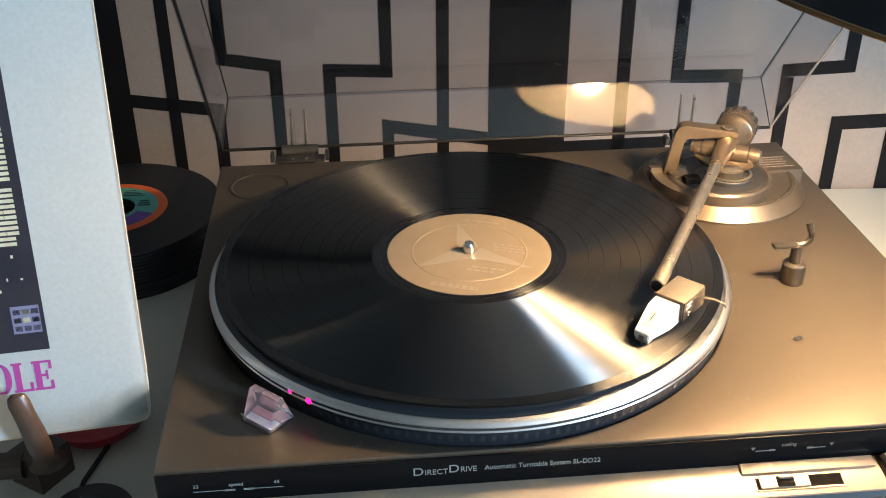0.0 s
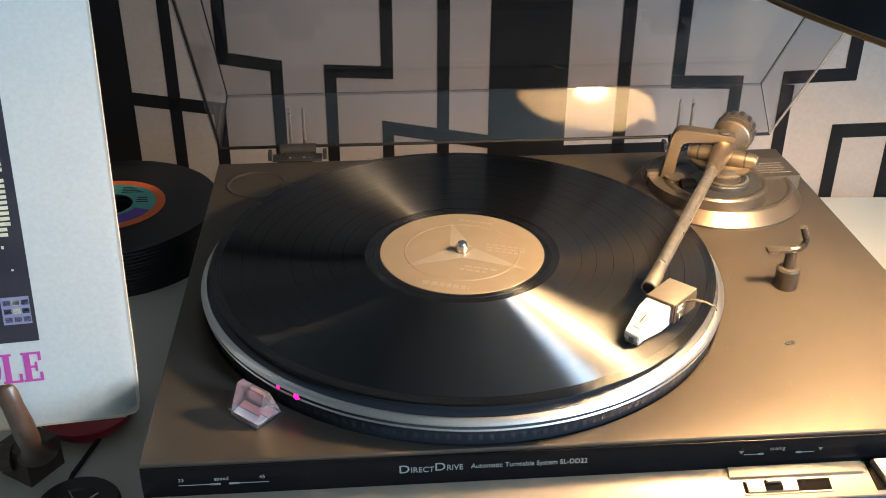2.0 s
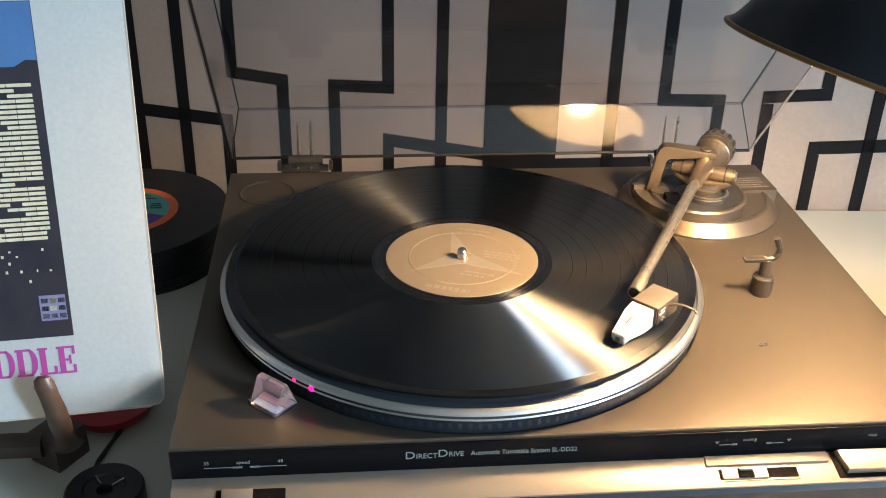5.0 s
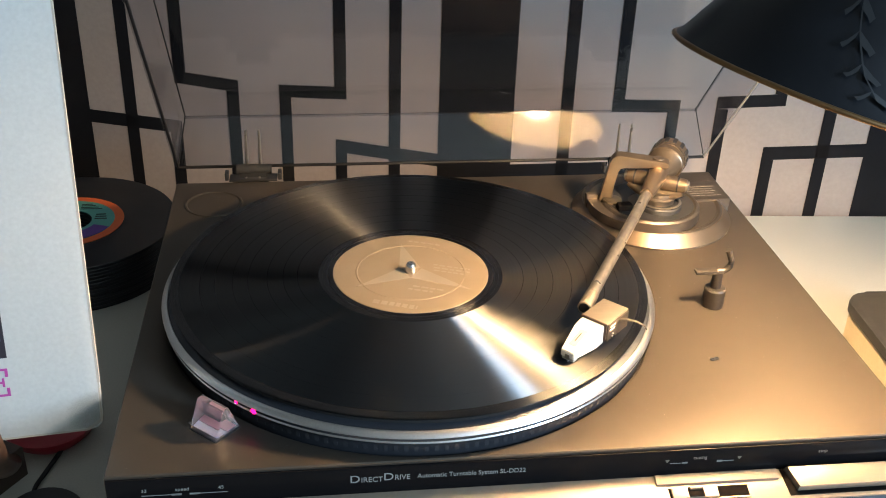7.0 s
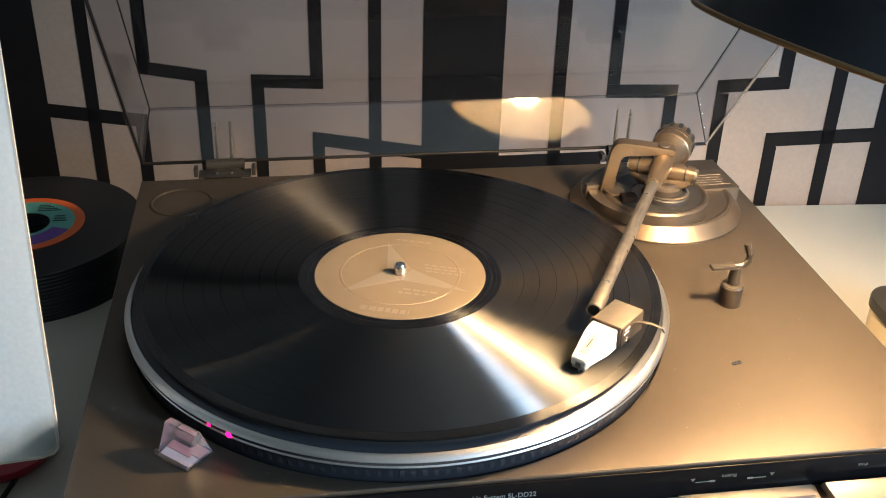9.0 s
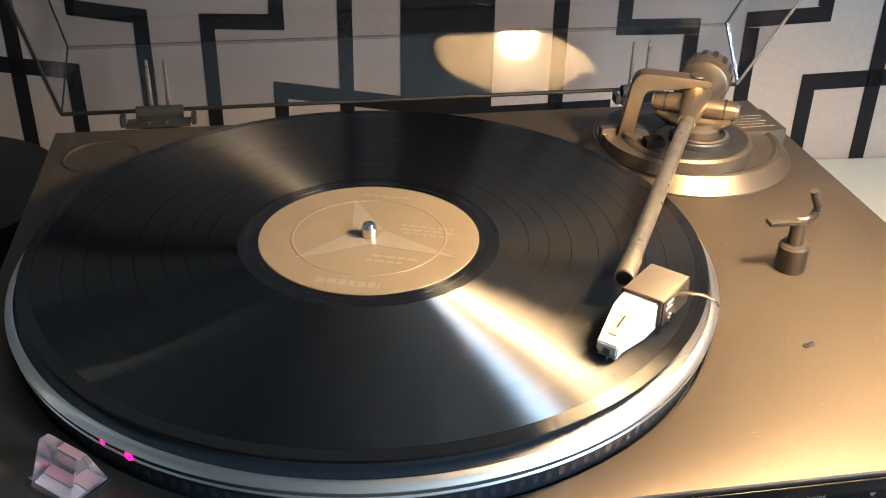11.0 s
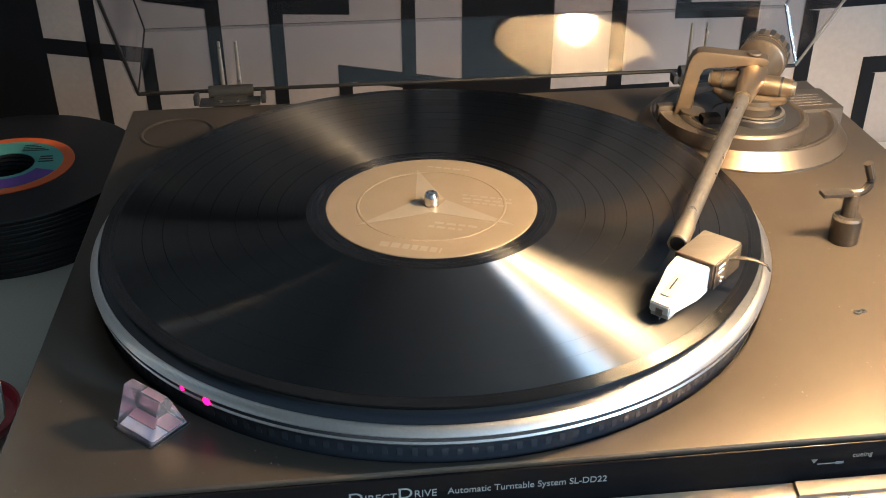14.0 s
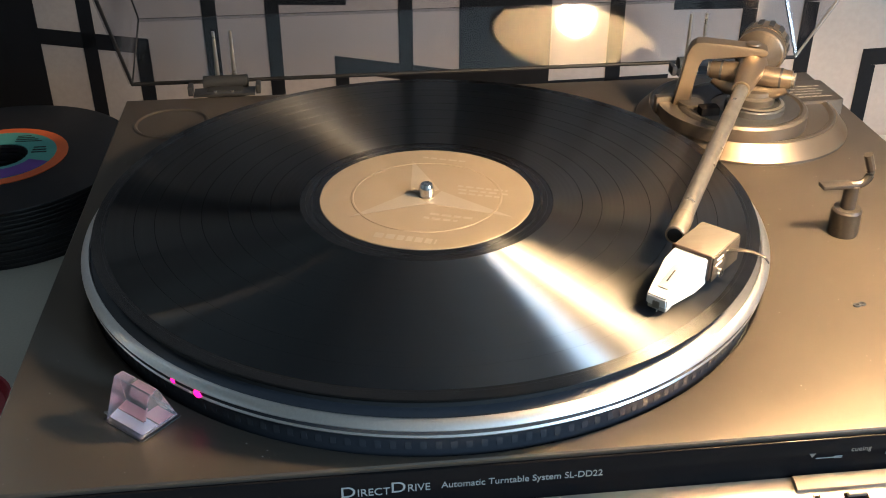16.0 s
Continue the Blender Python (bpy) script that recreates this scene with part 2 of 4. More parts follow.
def card_shadow_material(centre, reach):
    """A painted grey-blue shadow on card that thins out away from its centre, in patches."""
    m = material("painted_card_shadow", (0.27, 0.33, 0.36), 0.6, second=(0.42, 0.45, 0.44), scale=90, fine=700)
    n, l = m.node_tree.nodes, m.node_tree.links
    geo, dist, fall, tex, mul, tr, mx = (n.new("ShaderNode" + k) for k in ("NewGeometry", "VectorMath", "MapRange", "TexNoise", "Math", "BsdfTransparent", "MixShader"))
    dist.operation = "DISTANCE"
    dist.inputs[1].default_value = centre
    l.new(geo.outputs["Position"], dist.inputs[0])
    fall.inputs[1].default_value, fall.inputs[2].default_value = reach, 0.0
    fall.inputs[3].default_value, fall.inputs[4].default_value = 0.0, 0.6
    l.new(dist.outputs["Value"], fall.inputs[0])
    tex.inputs["Scale"].default_value, tex.inputs["Detail"].default_value = 130, 6
    mul.operation = "MULTIPLY"
    l.new(fall.outputs[0], mul.inputs[0])
    l.new(tex.outputs["Fac"], mul.inputs[1])
    l.new(mul.outputs[0], mx.inputs[0])
    l.new(tr.outputs[0], mx.inputs[1])
    l.new(n["Principled BSDF"].outputs[0], mx.inputs[2])
    l.new(mx.outputs[0], n["Material Output"].inputs["Surface"])
    return m


# ---- building helpers ----
def thing(name, loc, label, category, group="", kind=""):
    ob = new(name)
    ob.location = loc
    ob.empty_display_size = 0.01
    return tagged(ob, label, category, group, kind)


def to_mesh(name, bm, mat, smooth=30):
    me = bpy.data.meshes.new(name)
    bmesh.ops.recalc_face_normals(bm, faces=bm.faces[:])
    if smooth:
        for f in bm.faces:
            f.smooth = True
        for e in bm.edges:
            if len(e.link_faces) == 2 and e.calc_face_angle(0) > radians(smooth):
                e.smooth = False
    bm.to_mesh(me)
    bm.free()
    me.materials.append(mat)
    return me


def part(name, bm, mat, parent=None, label="", smooth=30):
    """Links a bmesh, made in world places, as one mesh under a thing (an Empty) or under a part."""
    ob = new(name, to_mesh(name, bm, mat, smooth))
    if parent is not None:
        ob.parent = parent
        if parent.type == "EMPTY":
            ob.matrix_parent_inverse = Matrix.Translation(parent.location).inverted()
    return tagged(ob, label) if label else ob


def box(c, s, bevel=0.0, m=None, bm=None, segs=2):
    bm = bm or bmesh.new()
    r = bmesh.ops.create_cube(bm, size=1)
    vs = r["verts"]
    bmesh.ops.scale(bm, vec=s, verts=vs)
    bmesh.ops.translate(bm, vec=c, verts=vs)
    if bevel:
        es = list({e for v in vs for e in v.link_edges})
        vs = [v for v in bmesh.ops.bevel(bm, geom=es, offset=bevel, segments=segs, profile=0.6, affect="EDGES")["verts"]]
        vs = list({v for v in bm.verts}) if m is not None else vs
    if m is not None:
        bmesh.ops.transform(bm, matrix=m, verts=vs)
    return bm


def lathe(profile, c=(0, 0, 0), segs=64, m=None, bm=None, close=True):
    """A turned solid from (radius, height) pairs, listed from the axis at the bottom up to the axis at the top, or a closed ring."""
    bm = bm or bmesh.new()
    rings, made = [], []
    for r, z in profile:
        if r < 1e-6:
            v = [bm.verts.new((0, 0, z))]
        else:
            v = [bm.verts.new((r * math.cos(2 * math.pi * i / segs), r * math.sin(2 * math.pi * i / segs), z)) for i in range(segs)]
        rings.append(v)
        made += v
    for a, b in zip(rings, rings[1:] + ([] if close else rings[:1])):
        for i in range(segs):
            j = (i + 1) % segs
            if len(a) == 1 and len(b) == 1:
                continue
            if len(a) == 1:
                bm.faces.new((a[0], b[i], b[j]))
            elif len(b) == 1:
                bm.faces.new((a[i], b[0], a[j]))
            else:
                bm.faces.new((a[i], b[i], b[j], a[j]))
    mm = Matrix.Translation(c) @ (m or Matrix.Identity(4))
    bmesh.ops.transform(bm, matrix=mm, verts=made)
    return bm


def sweep(points, radius, segs=12, bm=None, flat=1.0, across=None):
    """A round bar along points; radius may be one number or one for each point; flat squashes it upright."""
    bm = bm or bmesh.new()
    pts = [Vector(p) for p in points]
    rad = radius if hasattr(radius, "__len__") else [radius] * len(pts)
    rings = []
    for i, p in enumerate(pts):
        d = (pts[min(i + 1, len(pts) - 1)] - pts[max(i - 1, 0)]).normalized()
        side = d.cross(Vector((0, 0, 1)))
        side = side.normalized() if side.length > 1e-4 else Vector((1, 0, 0))
        if across is not None:
            side = (Vector(across) - d * d.dot(Vector(across))).normalized()
        up = side.cross(d).normalized()
        rings.append([bm.verts.new(p + side * rad[i] * math.cos(a) + up * rad[i] * flat * math.sin(a)) for a in [2 * math.pi * k / segs for k in range(segs)]])
    for a, b in zip(rings, rings[1:]):
        for k in range(segs):
            bm.faces.new((a[k], a[(k + 1) % segs], b[(k + 1) % segs], b[k]))
    bm.faces.new(rings[0])
    bm.faces.new(rings[-1][::-1])
    return bm


def slab(outline, depth, m=None, bevel=0.0, bm=None):
    """A flat plate: an outline in x, y from z = 0 to z = depth, put in place by m."""
    bm = bm or bmesh.new()
    lo = [bm.verts.new((x, y, 0)) for x, y in outline]
    hi = [bm.verts.new((x, y, depth)) for x, y in outline]
    k = len(outline)
    bm.faces.new(lo[::-1])
    top = bm.faces.new(hi)
    for i in range(k):
        bm.faces.new((lo[i], lo[(i + 1) % k], hi[(i + 1) % k], hi[i]))
    vs = lo + hi
    if bevel:
        r = bmesh.ops.bevel(bm, geom=list(top.edges), offset=bevel, segments=2, profile=0.6, affect="EDGES")
        vs = list(set(r["verts"]) | {v for v in lo if v.is_valid} | {v for v in hi if v.is_valid})
    if m is not None:
        bmesh.ops.transform(bm, matrix=m, verts=[v for v in vs if v.is_valid])
    return bm


def round_rect(w, h, r, n=6, x=0.0, y=0.0):
    out = []
    for cx, cy, a0 in ((w / 2 - r, h / 2 - r, 0), (-w / 2 + r, h / 2 - r, 90), (-w / 2 + r, -h / 2 + r, 180), (w / 2 - r, -h / 2 + r, 270)):
        out += [(x + cx + r * math.cos(radians(a0 + 90 * i / n)), y + cy + r * math.sin(radians(a0 + 90 * i / n))) for i in range(n + 1)]
    return out


def frame_of(origin, right, up):
    """A place whose x runs along right and whose y runs along up."""
    x = Vector(right).normalized()
    z = x.cross(Vector(up)).normalized()
    y = z.cross(x)
    m = Matrix((x, y, z)).transposed().to_4x4()
    return Matrix.Translation(origin) @ m


def writing(text, size, m, mat, parent, name="lettering", align="LEFT", width=0.0, bold=0.0):
    cu = bpy.data.curves.new(name, "FONT")
    cu.body, cu.size, cu.align_x, cu.extrude, cu.offset = text, size, align, 0.00008, bold
    ob = bpy.data.objects.new(name, cu)
    me = bpy.data.meshes.new_from_object(ob)
    bpy.data.objects.remove(ob)
    me.materials.clear()
    me.materials.append(mat)
    xs = [v.co.x for v in me.vertices]
    wide = width / (max(xs) - min(xs)) if width else 1.0
    me.transform(m @ Matrix.Diagonal((wide, 1, 1, 1)) @ Matrix.Translation((-min(xs) if width else 0, 0, 0)))
    o = new(name, me)
    o.parent = parent
    if parent.type == "EMPTY":
        o.matrix_parent_inverse = Matrix.Translation(parent.location).inverted()
    return o


def bar(u0, v0, u1, v1, m, mat, parent, name="mark", depth=0.0002):
    return part(name, slab([(u0, v0), (u1, v0), (u1, v1), (u0, v1)], depth, m), mat, parent, smooth=0)


# ---- the room ----
def room_box(name, u0, u1, n0, n1, z0, z1, mat, label, category):
    bm = box(((u0 + u1) / 2, (n0 + n1) / 2, (z0 + z1) / 2), (u1 - u0, n1 - n0, z1 - z0))
    bm.transform(ROOM)
    ob = part(name, bm, mat, smooth=0)
    return tagged(ob, label, category, kind="structure")


wall_north = room_box("wall_north", WEST, EAST, 0.0, 0.12, FLOOR_Z, CEIL_Z, M["paper"], "grey papered wall with black geometric lines", "wall")
room_box("wall_south", WEST, EAST, SOUTH - 0.12, SOUTH, FLOOR_Z, CEIL_Z, M["plaster"], "plain plastered wall across the room", "wall")
room_box("wall_west", WEST - 0.12, WEST, SOUTH - 0.12, 0.12, FLOOR_Z, CEIL_Z, M["plaster"], "plain plastered side wall of the room", "wall")
E0 = EAST + 0.12
wall_east = room_box("wall_east", EAST, E0, SOUTH - 0.12, WIN_N - WIN_W / 2, FLOOR_Z, CEIL_Z, M["plaster"], "plain plastered wall with a window opening", "wall")
for nm, n0, n1, z0, z1 in (("wall_section", WIN_N + WIN_W / 2, 0.12, FLOOR_Z, CEIL_Z), ("wall_section", WIN_N - WIN_W / 2, WIN_N + WIN_W / 2, FLOOR_Z, WIN_LO),
                           ("wall_section", WIN_N - WIN_W / 2, WIN_N + WIN_W / 2, WIN_HI, CEIL_Z)):
    bm = box(((EAST + E0) / 2, (n0 + n1) / 2, (z0 + z1) / 2), (0.12, n1 - n0, z1 - z0))
    bm.transform(ROOM)
    part(nm, bm, M["plaster"], wall_east, smooth=0)
room_box("floor", WEST, EAST, SOUTH, 0.0, FLOOR_Z - 0.1, FLOOR_Z, M["floor"], "brown boarded floor of the room", "floor")
room_box("ceiling", WEST - 0.12, E0, SOUTH - 0.12, 0.12, CEIL_Z, CEIL_Z + 0.1, M["plaster"], "plain plastered ceiling of the room", "ceiling")


def band(pts):
    """A printed black line of the wallpaper, standing a hair proud of the paper: corners as u, z."""
    bm = slab(pts, 0.0006, ROOM @ Matrix.Rotation(radians(90), 4, "X"))
    part("printed_line", bm, M["band"], wall_north, smooth=0)


def upright(u0, u1, z0, z1):
    band([(u0, z0), (u1, z0), (u1, z1), (u0, z1)])


def level(u0, z0, u1, z1, w=0.0135):
    band([(u0, z0 - w), (u1, z1 - w), (u1, z1), (u0, z0)])


TOP, LOW = 0.62, -0.45
# broad stripes, then the thin stepped lines between them
for u0, u1 in ((-0.386, -0.2880), (0.0624, 0.1350), (0.472, 0.545), (-0.85, -0.775), (0.92, 0.995)):
    upright(u0, u1, LOW, TOP)
upright(-0.2515, -0.2395, LOW, TOP)
level(-0.2880, -0.0300, -0.1950, -0.0365)
upright(-0.2070, -0.1950, LOW, -0.0490)
upright(-0.1985, -0.1865, 0.0150, TOP)
level(-0.1985, 0.0158, -0.1350, 0.0094, 0.0125)
upright(-0.1470, -0.1350, LOW, -0.0020)
upright(-0.0397, -0.0282, 0.0080, TOP)
level(-0.0945, 0.0074, -0.0282, 0.0087, 0.0125)
upright(-0.0945, -0.0830, LOW, -0.0045)
upright(0.0135, 0.0250, LOW, TOP)
level(-0.0397, -0.0462, 0.0624, -0.0555)
upright(-0.0397, -0.0285, LOW, -0.0590)
upright(0.1800, 0.1917, LOW, TOP)
level(0.1350, -0.0620, 0.2300, -0.0530)
upright(0.2190, 0.2300, LOW, -0.0660)
upright(0.2287, 0.2398, 0.0125, TOP)
level(0.2287, 0.0120, 0.2922, 0.0150, 0.0125)
upright(0.2812, 0.2922, LOW, 0.0020)
upright(0.3785, 0.3898, 0.0265, TOP)
level(0.3262, 0.0205, 0.3898, 0.0272, 0.0120)
upright(0.3262, 0.3375, LOW, 0.0085)
upright(0.4270, 0.4385, LOW, TOP)
level(0.3770, -0.0277, 0.4720, -0.0180)
upright(0.3770, 0.3885, LOW, -0.0405)
bm = box((0.64, -0.02, 0.2), (0.15, 0.04, 1.5), 0.004)
bm.transform(ROOM)
tagged(part("trim", bm, M["trimwood"]), "brown wooden upright trim against the papered wall", "trim", kind="structure")

# window in the side wall: frame, sill and pane
win = tagged(new("window_1"), "white framed window in the plain side wall", "window", kind="structure")
win.matrix_world = Matrix.Identity(4)
wz = (WIN_LO + WIN_HI) / 2
for c, s in (((EAST + 0.09, WIN_N - WIN_W / 2 + 0.03, wz), (0.05, 0.06, WIN_HI - WIN_LO)), ((EAST + 0.09, WIN_N + WIN_W / 2 - 0.03, wz), (0.05, 0.06, WIN_HI - WIN_LO)),
             ((EAST + 0.09, WIN_N, WIN_LO + 0.03), (0.05, WIN_W - 0.12, 0.06)), ((EAST + 0.09, WIN_N, WIN_HI - 0.03), (0.05, WIN_W - 0.12, 0.06))):
    bm = box(c, s, 0.004)
    bm.transform(ROOM)
    part("window_frame", bm, M["sleeve"], win)
bm = box((EAST + 0.098, WIN_N, wz), (0.006, WIN_W - 0.12, WIN_HI - WIN_LO - 0.12))
bm.transform(ROOM)
pane = part("pane", bm, M["lid"], win, smooth=0)
pane.visible_shadow = False


# ---- table ----
table = thing("table", (-0.2, 0.0, FLOOR_Z), "off-white laminate table top against the papered wall", "table")
tt = [(-1.0, -0.33), (0.515, -0.33), (0.508, 0.270), (-1.0, 0.372)]
part("tabletop", slab(tt, 0.03, Matrix.Translation((0, 0, TABLE_Z - 0.03)), 0.003), M["table"], table)
for lx, ly in ((-0.94, -0.28), (0.46, -0.28), (0.45, 0.22), (-0.94, 0.31)):
    part("leg", box((lx, ly, (FLOOR_Z + TABLE_Z - 0.03) / 2), (0.045, 0.045, TABLE_Z - 0.03 - FLOOR_Z), 0.003), M["trimwood"], table)

# ---- turntable ----
DX0, DX1, DY0, DY1 = -0.169, 0.270, -0.1585, 0.1885
deck = thing("turntable", (0.05, 0.015, TABLE_Z), "bronze-brown direct drive record player with raised clear lid", "turntable")
CX, CY = (DX0 + DX1) / 2, (DY0 + DY1) / 2

# top plate with a round well for the platter
bm = bmesh.new()
SEG = 96
well = 0.1540
outer = []
for i in range(SEG):
    a = 2 * math.pi * i / SEG
    dx, dy = math.cos(a), math.sin(a)
    k = min((DX1 if dx > 0 else DX0) / dx if abs(dx) > 1e-9 else 9, (DY1 if dy > 0 else DY0) / dy if abs(dy) > 1e-9 else 9)
    outer.append([dx * k, dy * k])
for cx, cy in ((DX0, DY0), (DX1, DY0), (DX1, DY1), (DX0, DY1)):
    j = min(range(SEG), key=lambda i: math.hypot(outer[i][0] - cx, outer[i][1] - cy))
    outer[j] = [cx, cy]
BV = 0.0006
ring_o_low = [bm.verts.new((x, y, -0.006)) for x, y in outer]
ring_o_mid = [bm.verts.new((x, y, -BV)) for x, y in outer]
ring_o_top = [bm.verts.new((min(max(x, DX0 + BV), DX1 - BV), min(max(y, DY0 + BV), DY1 - BV), 0)) for x, y in outer]
ang = [2 * math.pi * i / SEG for i in range(SEG)]
lip_o = [bm.verts.new(((well + 0.0030) * math.cos(a), (well + 0.0030) * math.sin(a), 0)) for a in ang]
lip_m = [bm.verts.new(((well + 0.0012) * math.cos(a), (well + 0.0012) * math.sin(a), -0.0008)) for a in ang]
lip_i = [bm.verts.new((well * math.cos(a), well * math.sin(a), -0.003)) for a in ang]
well_lo = [bm.verts.new((well * math.cos(a), well * math.sin(a), -0.012)) for a in ang]
chain = [ring_o_low, ring_o_mid, ring_o_top, lip_o, lip_m, lip_i, well_lo]
for a, b in zip(chain, chain[1:]):
    for i in range(SEG):
        j = (i + 1) % SEG
        bm.faces.new((a[i], a[j], b[j], b[i]))
bm.faces.new(well_lo)
part("top_plate", bm, M["deck"], deck)

# body: strip, sloped control panel and dark plinth
prof = [(DY1, -0.006), (DY1, -0.070), (-0.1790, -0.070), (-0.1790, -0.0290), (-0.1765, -0.0262), (DY0, -0.0200), (DY0, -0.006)]
side = frame_of((DX0, 0, 0), (0, 1, 0), (0, 0, 1))
part("plinth", slab([(y, z) for y, z in prof], DX1 - DX0, side), M["black"], deck, smooth=0)
strip_m = frame_of((0, DY0, 0), (1, 0, 0), (0, 0, 1))
strip = part("front_strip", slab([(DX0 + 0.0005, -0.0195), (DX1 - 0.0005, -0.0195), (DX1 - 0.0005, -0.0022), (DX0 + 0.0005, -0.0022)], 0.0012, strip_m, 0.0003), M["gloss"], deck, "gloss black strip with pale lettering")
PANEL = frame_of((0, DY0 - 0.0012, -0.0200), (1, 0, 0), (0, 0.0180, 0.0062))
panel = part("control_panel", slab([(DX0 + 0.0005, -0.0188), (DX1 - 0.0005, -0.0188), (DX1 - 0.0005, 0.0), (DX0 + 0.0005, 0.0)], 0.0014, PANEL, 0.0004), M["ledge"], deck, "champagne metal control panel")
for fx, fy in ((-0.13, -0.12), (0.23, -0.12), (0.23, 0.15), (-0.13, 0.15)):
    part("foot", lathe([(0, TABLE_Z), (0.021, TABLE_Z), (0.023, TABLE_Z + 0.003), (0.023, -0.073), (0.019, -0.070), (0, -0.070)], (fx, fy, 0), 32), M["rubber"], deck)

# lettering on the strip
SM = strip_m @ Matrix.Translation((0, 0, 0.0013))
def on_strip(x, z):
    return SM @ Matrix.Translation((x, z, 0))
writing("D", 0.0068, on_strip(-0.0455, -0.0118), M["ink"], deck, width=0.0048)
writing("IRECT", 0.0047, on_strip(-0.0398, -0.0118), M["ink"], deck, width=0.0112)
writing("D", 0.0068, on_strip(-0.0280, -0.0112), M["ink"], deck, width=0.0048)
writing("RIVE", 0.0047, on_strip(-0.0223, -0.0112), M["ink"], deck, width=0.0078)
writing("Automatic Turntable System SL-DD22", 0.0040, on_strip(-0.0106, -0.0108), M["ink"], deck, width=0.0576)
writing("33", 0.0029, on_strip(-0.1515, -0.0105), M["ink"], deck)
writing("speed", 0.0030, on_strip(-0.1345, -0.0105), M["ink"], deck)
writing("45", 0.0029, on_strip(-0.1130, -0.0105), M["ink"], deck)
writing("cueing", 0.0030, on_strip(0.1390, -0.0088), M["dimink"], deck)
writing("stop", 0.0030, on_strip(0.2100, -0.0088), M["dimink"], deck)
for x0, x1, z in ((-0.1515, -0.1315, -0.0128), (-0.1255, -0.1085, -0.0128), (0.1260, 0.1360, -0.0110), (0.1525, 0.1620, -0.0110)):
    bar(x0, z, x1, z + 0.0003, SM, M["ink"], deck, "print_line")
for x0, x1, z in ((-0.1365, -0.1315, -0.0132), (-0.1275, -0.1225, -0.0132), (0.1330, 0.1360, -0.0113), (0.1525, 0.1555, -0.0113)):
    bar(x0, z, x1, z + 0.0010, SM, M["ink"], deck, "print_wedge")
for x, sgn in ((0.1245, 1), (0.1650, 1)):
    pts = [(x - 0.0012, 0.0), (x + 0.0012, 0.0), (x, -0.0018 * sgn)]
    part("print_triangle", slab([(a, b - 0.0085) for a, b in pts][::-1], 0.0002, SM), M["dimink"], deck, smooth=0)

# controls on the sloped panel
PT = PANEL @ Matrix.Translation((0, 0, 0.0014))
def on_panel(u, v, w=0.0):
    return PT @ Matrix.Translation((u, v, w))
raised = part("raised_bar", slab([(0.118, -0.0062), (0.187, -0.0062), (0.187, -0.0003), (0.118, -0.0003)], 0.0015, PT, 0.0003), M["ledge"], deck)
# slots and wells are flat plates; the shade of their depth is painted
slot = part("cueing_slot", slab(round_rect(0.044, 0.0072, 0.0006, 3, 0.146, -0.0116), 0.0003, PT), M["recess"], deck, smooth=0)
slider = part("cueing_slider", slab(round_rect(0.0255, 0.0066, 0.0005, 3, 0.1380, -0.0116), 0.0014, on_panel(0, 0, 0.0002), 0.0004), M["ledge"], deck)
part("grip", slab(round_rect(0.0088, 0.0058, 0.0006, 3, 0.1385, -0.0116), 0.0008, on_panel(0, 0, 0.0014), 0.0003), M["recess"], slider)
part("grip_lip", slab(round_rect(0.0070, 0.0014, 0.0004, 3, 0.1385, -0.0100), 0.0022, on_panel(0, 0, 0.0016), 0.0004), M["ledge"], slider)
for v in (-0.0080, -0.0153):
    part("slot_edge", slab([(0.1235, v - 0.0004), (0.1685, v - 0.0004), (0.1685, v + 0.0004), (0.1235, v + 0.0004)], 0.0006, PT), M["gold"], slot, smooth=0)
btn = part("stop_button_well", slab([(0.1905, -0.0165), (0.262, -0.0165), (0.262, -0.0005), (0.1890, -0.0005)], 0.0004, PT), M["recess"], deck, smooth=0)
part("stop_button", slab([(0.1950, -0.0140), (0.2590, -0.0140), (0.2590, -0.0010), (0.1915, -0.0010)], 0.0050, PT, 0.0022), M["ledge"], deck)
spd = part("speed_slot", slab(round_rect(0.036, 0.0072, 0.0006, 3, -0.127, -0.0116), 0.0003, PT), M["recess"], deck, smooth=0)
part("speed_slider", slab(round_rect(0.016, 0.0064, 0.0005, 3, -0.134, -0.0116), 0.0022, on_panel(0, 0, 0.0002), 0.0005), M["ledge"], deck)

# round adapter recess at the rear corner
rec = lathe([(0.0195, 0.0001), (0.0205, 0.0009), (0.0215, 0.0009), (0.0222, 0.0001)], (-0.1372, 0.1495, 0), 64, close=False)
part("adapter_recess_ring", rec, M["deck"], deck)
# printed plate near the arm
plate_m = frame_of((0.2420, 0.1300, 0.0), (1, 0.03, 0), (0, 1, 0))
pl = part("printed_plate", slab(round_rect(0.034, 0.032, 0.001), 0.0112, plate_m, 0.0005), M["deck"], deck)
PM = plate_m @ Matrix.Translation((0, 0, 0.0113))
bar(-0.013, 0.0105, -0.006, 0.0125, PM, M["dimink"], pl)
for i, (a, b) in enumerate(((-0.013, 0.012), (-0.012, 0.010), (-0.012, 0.011), (-0.012, 0.008), (-0.013, 0.013))):
    z = 0.0062 - 0.0040 * i
    n_w = 7 - i % 3
    for k in range(n_w):
        w = (b - a) / n_w
        bar(a + k * w, z, a + k * w + w * 0.78, z + 0.0009, PM, M["dimink"], pl)

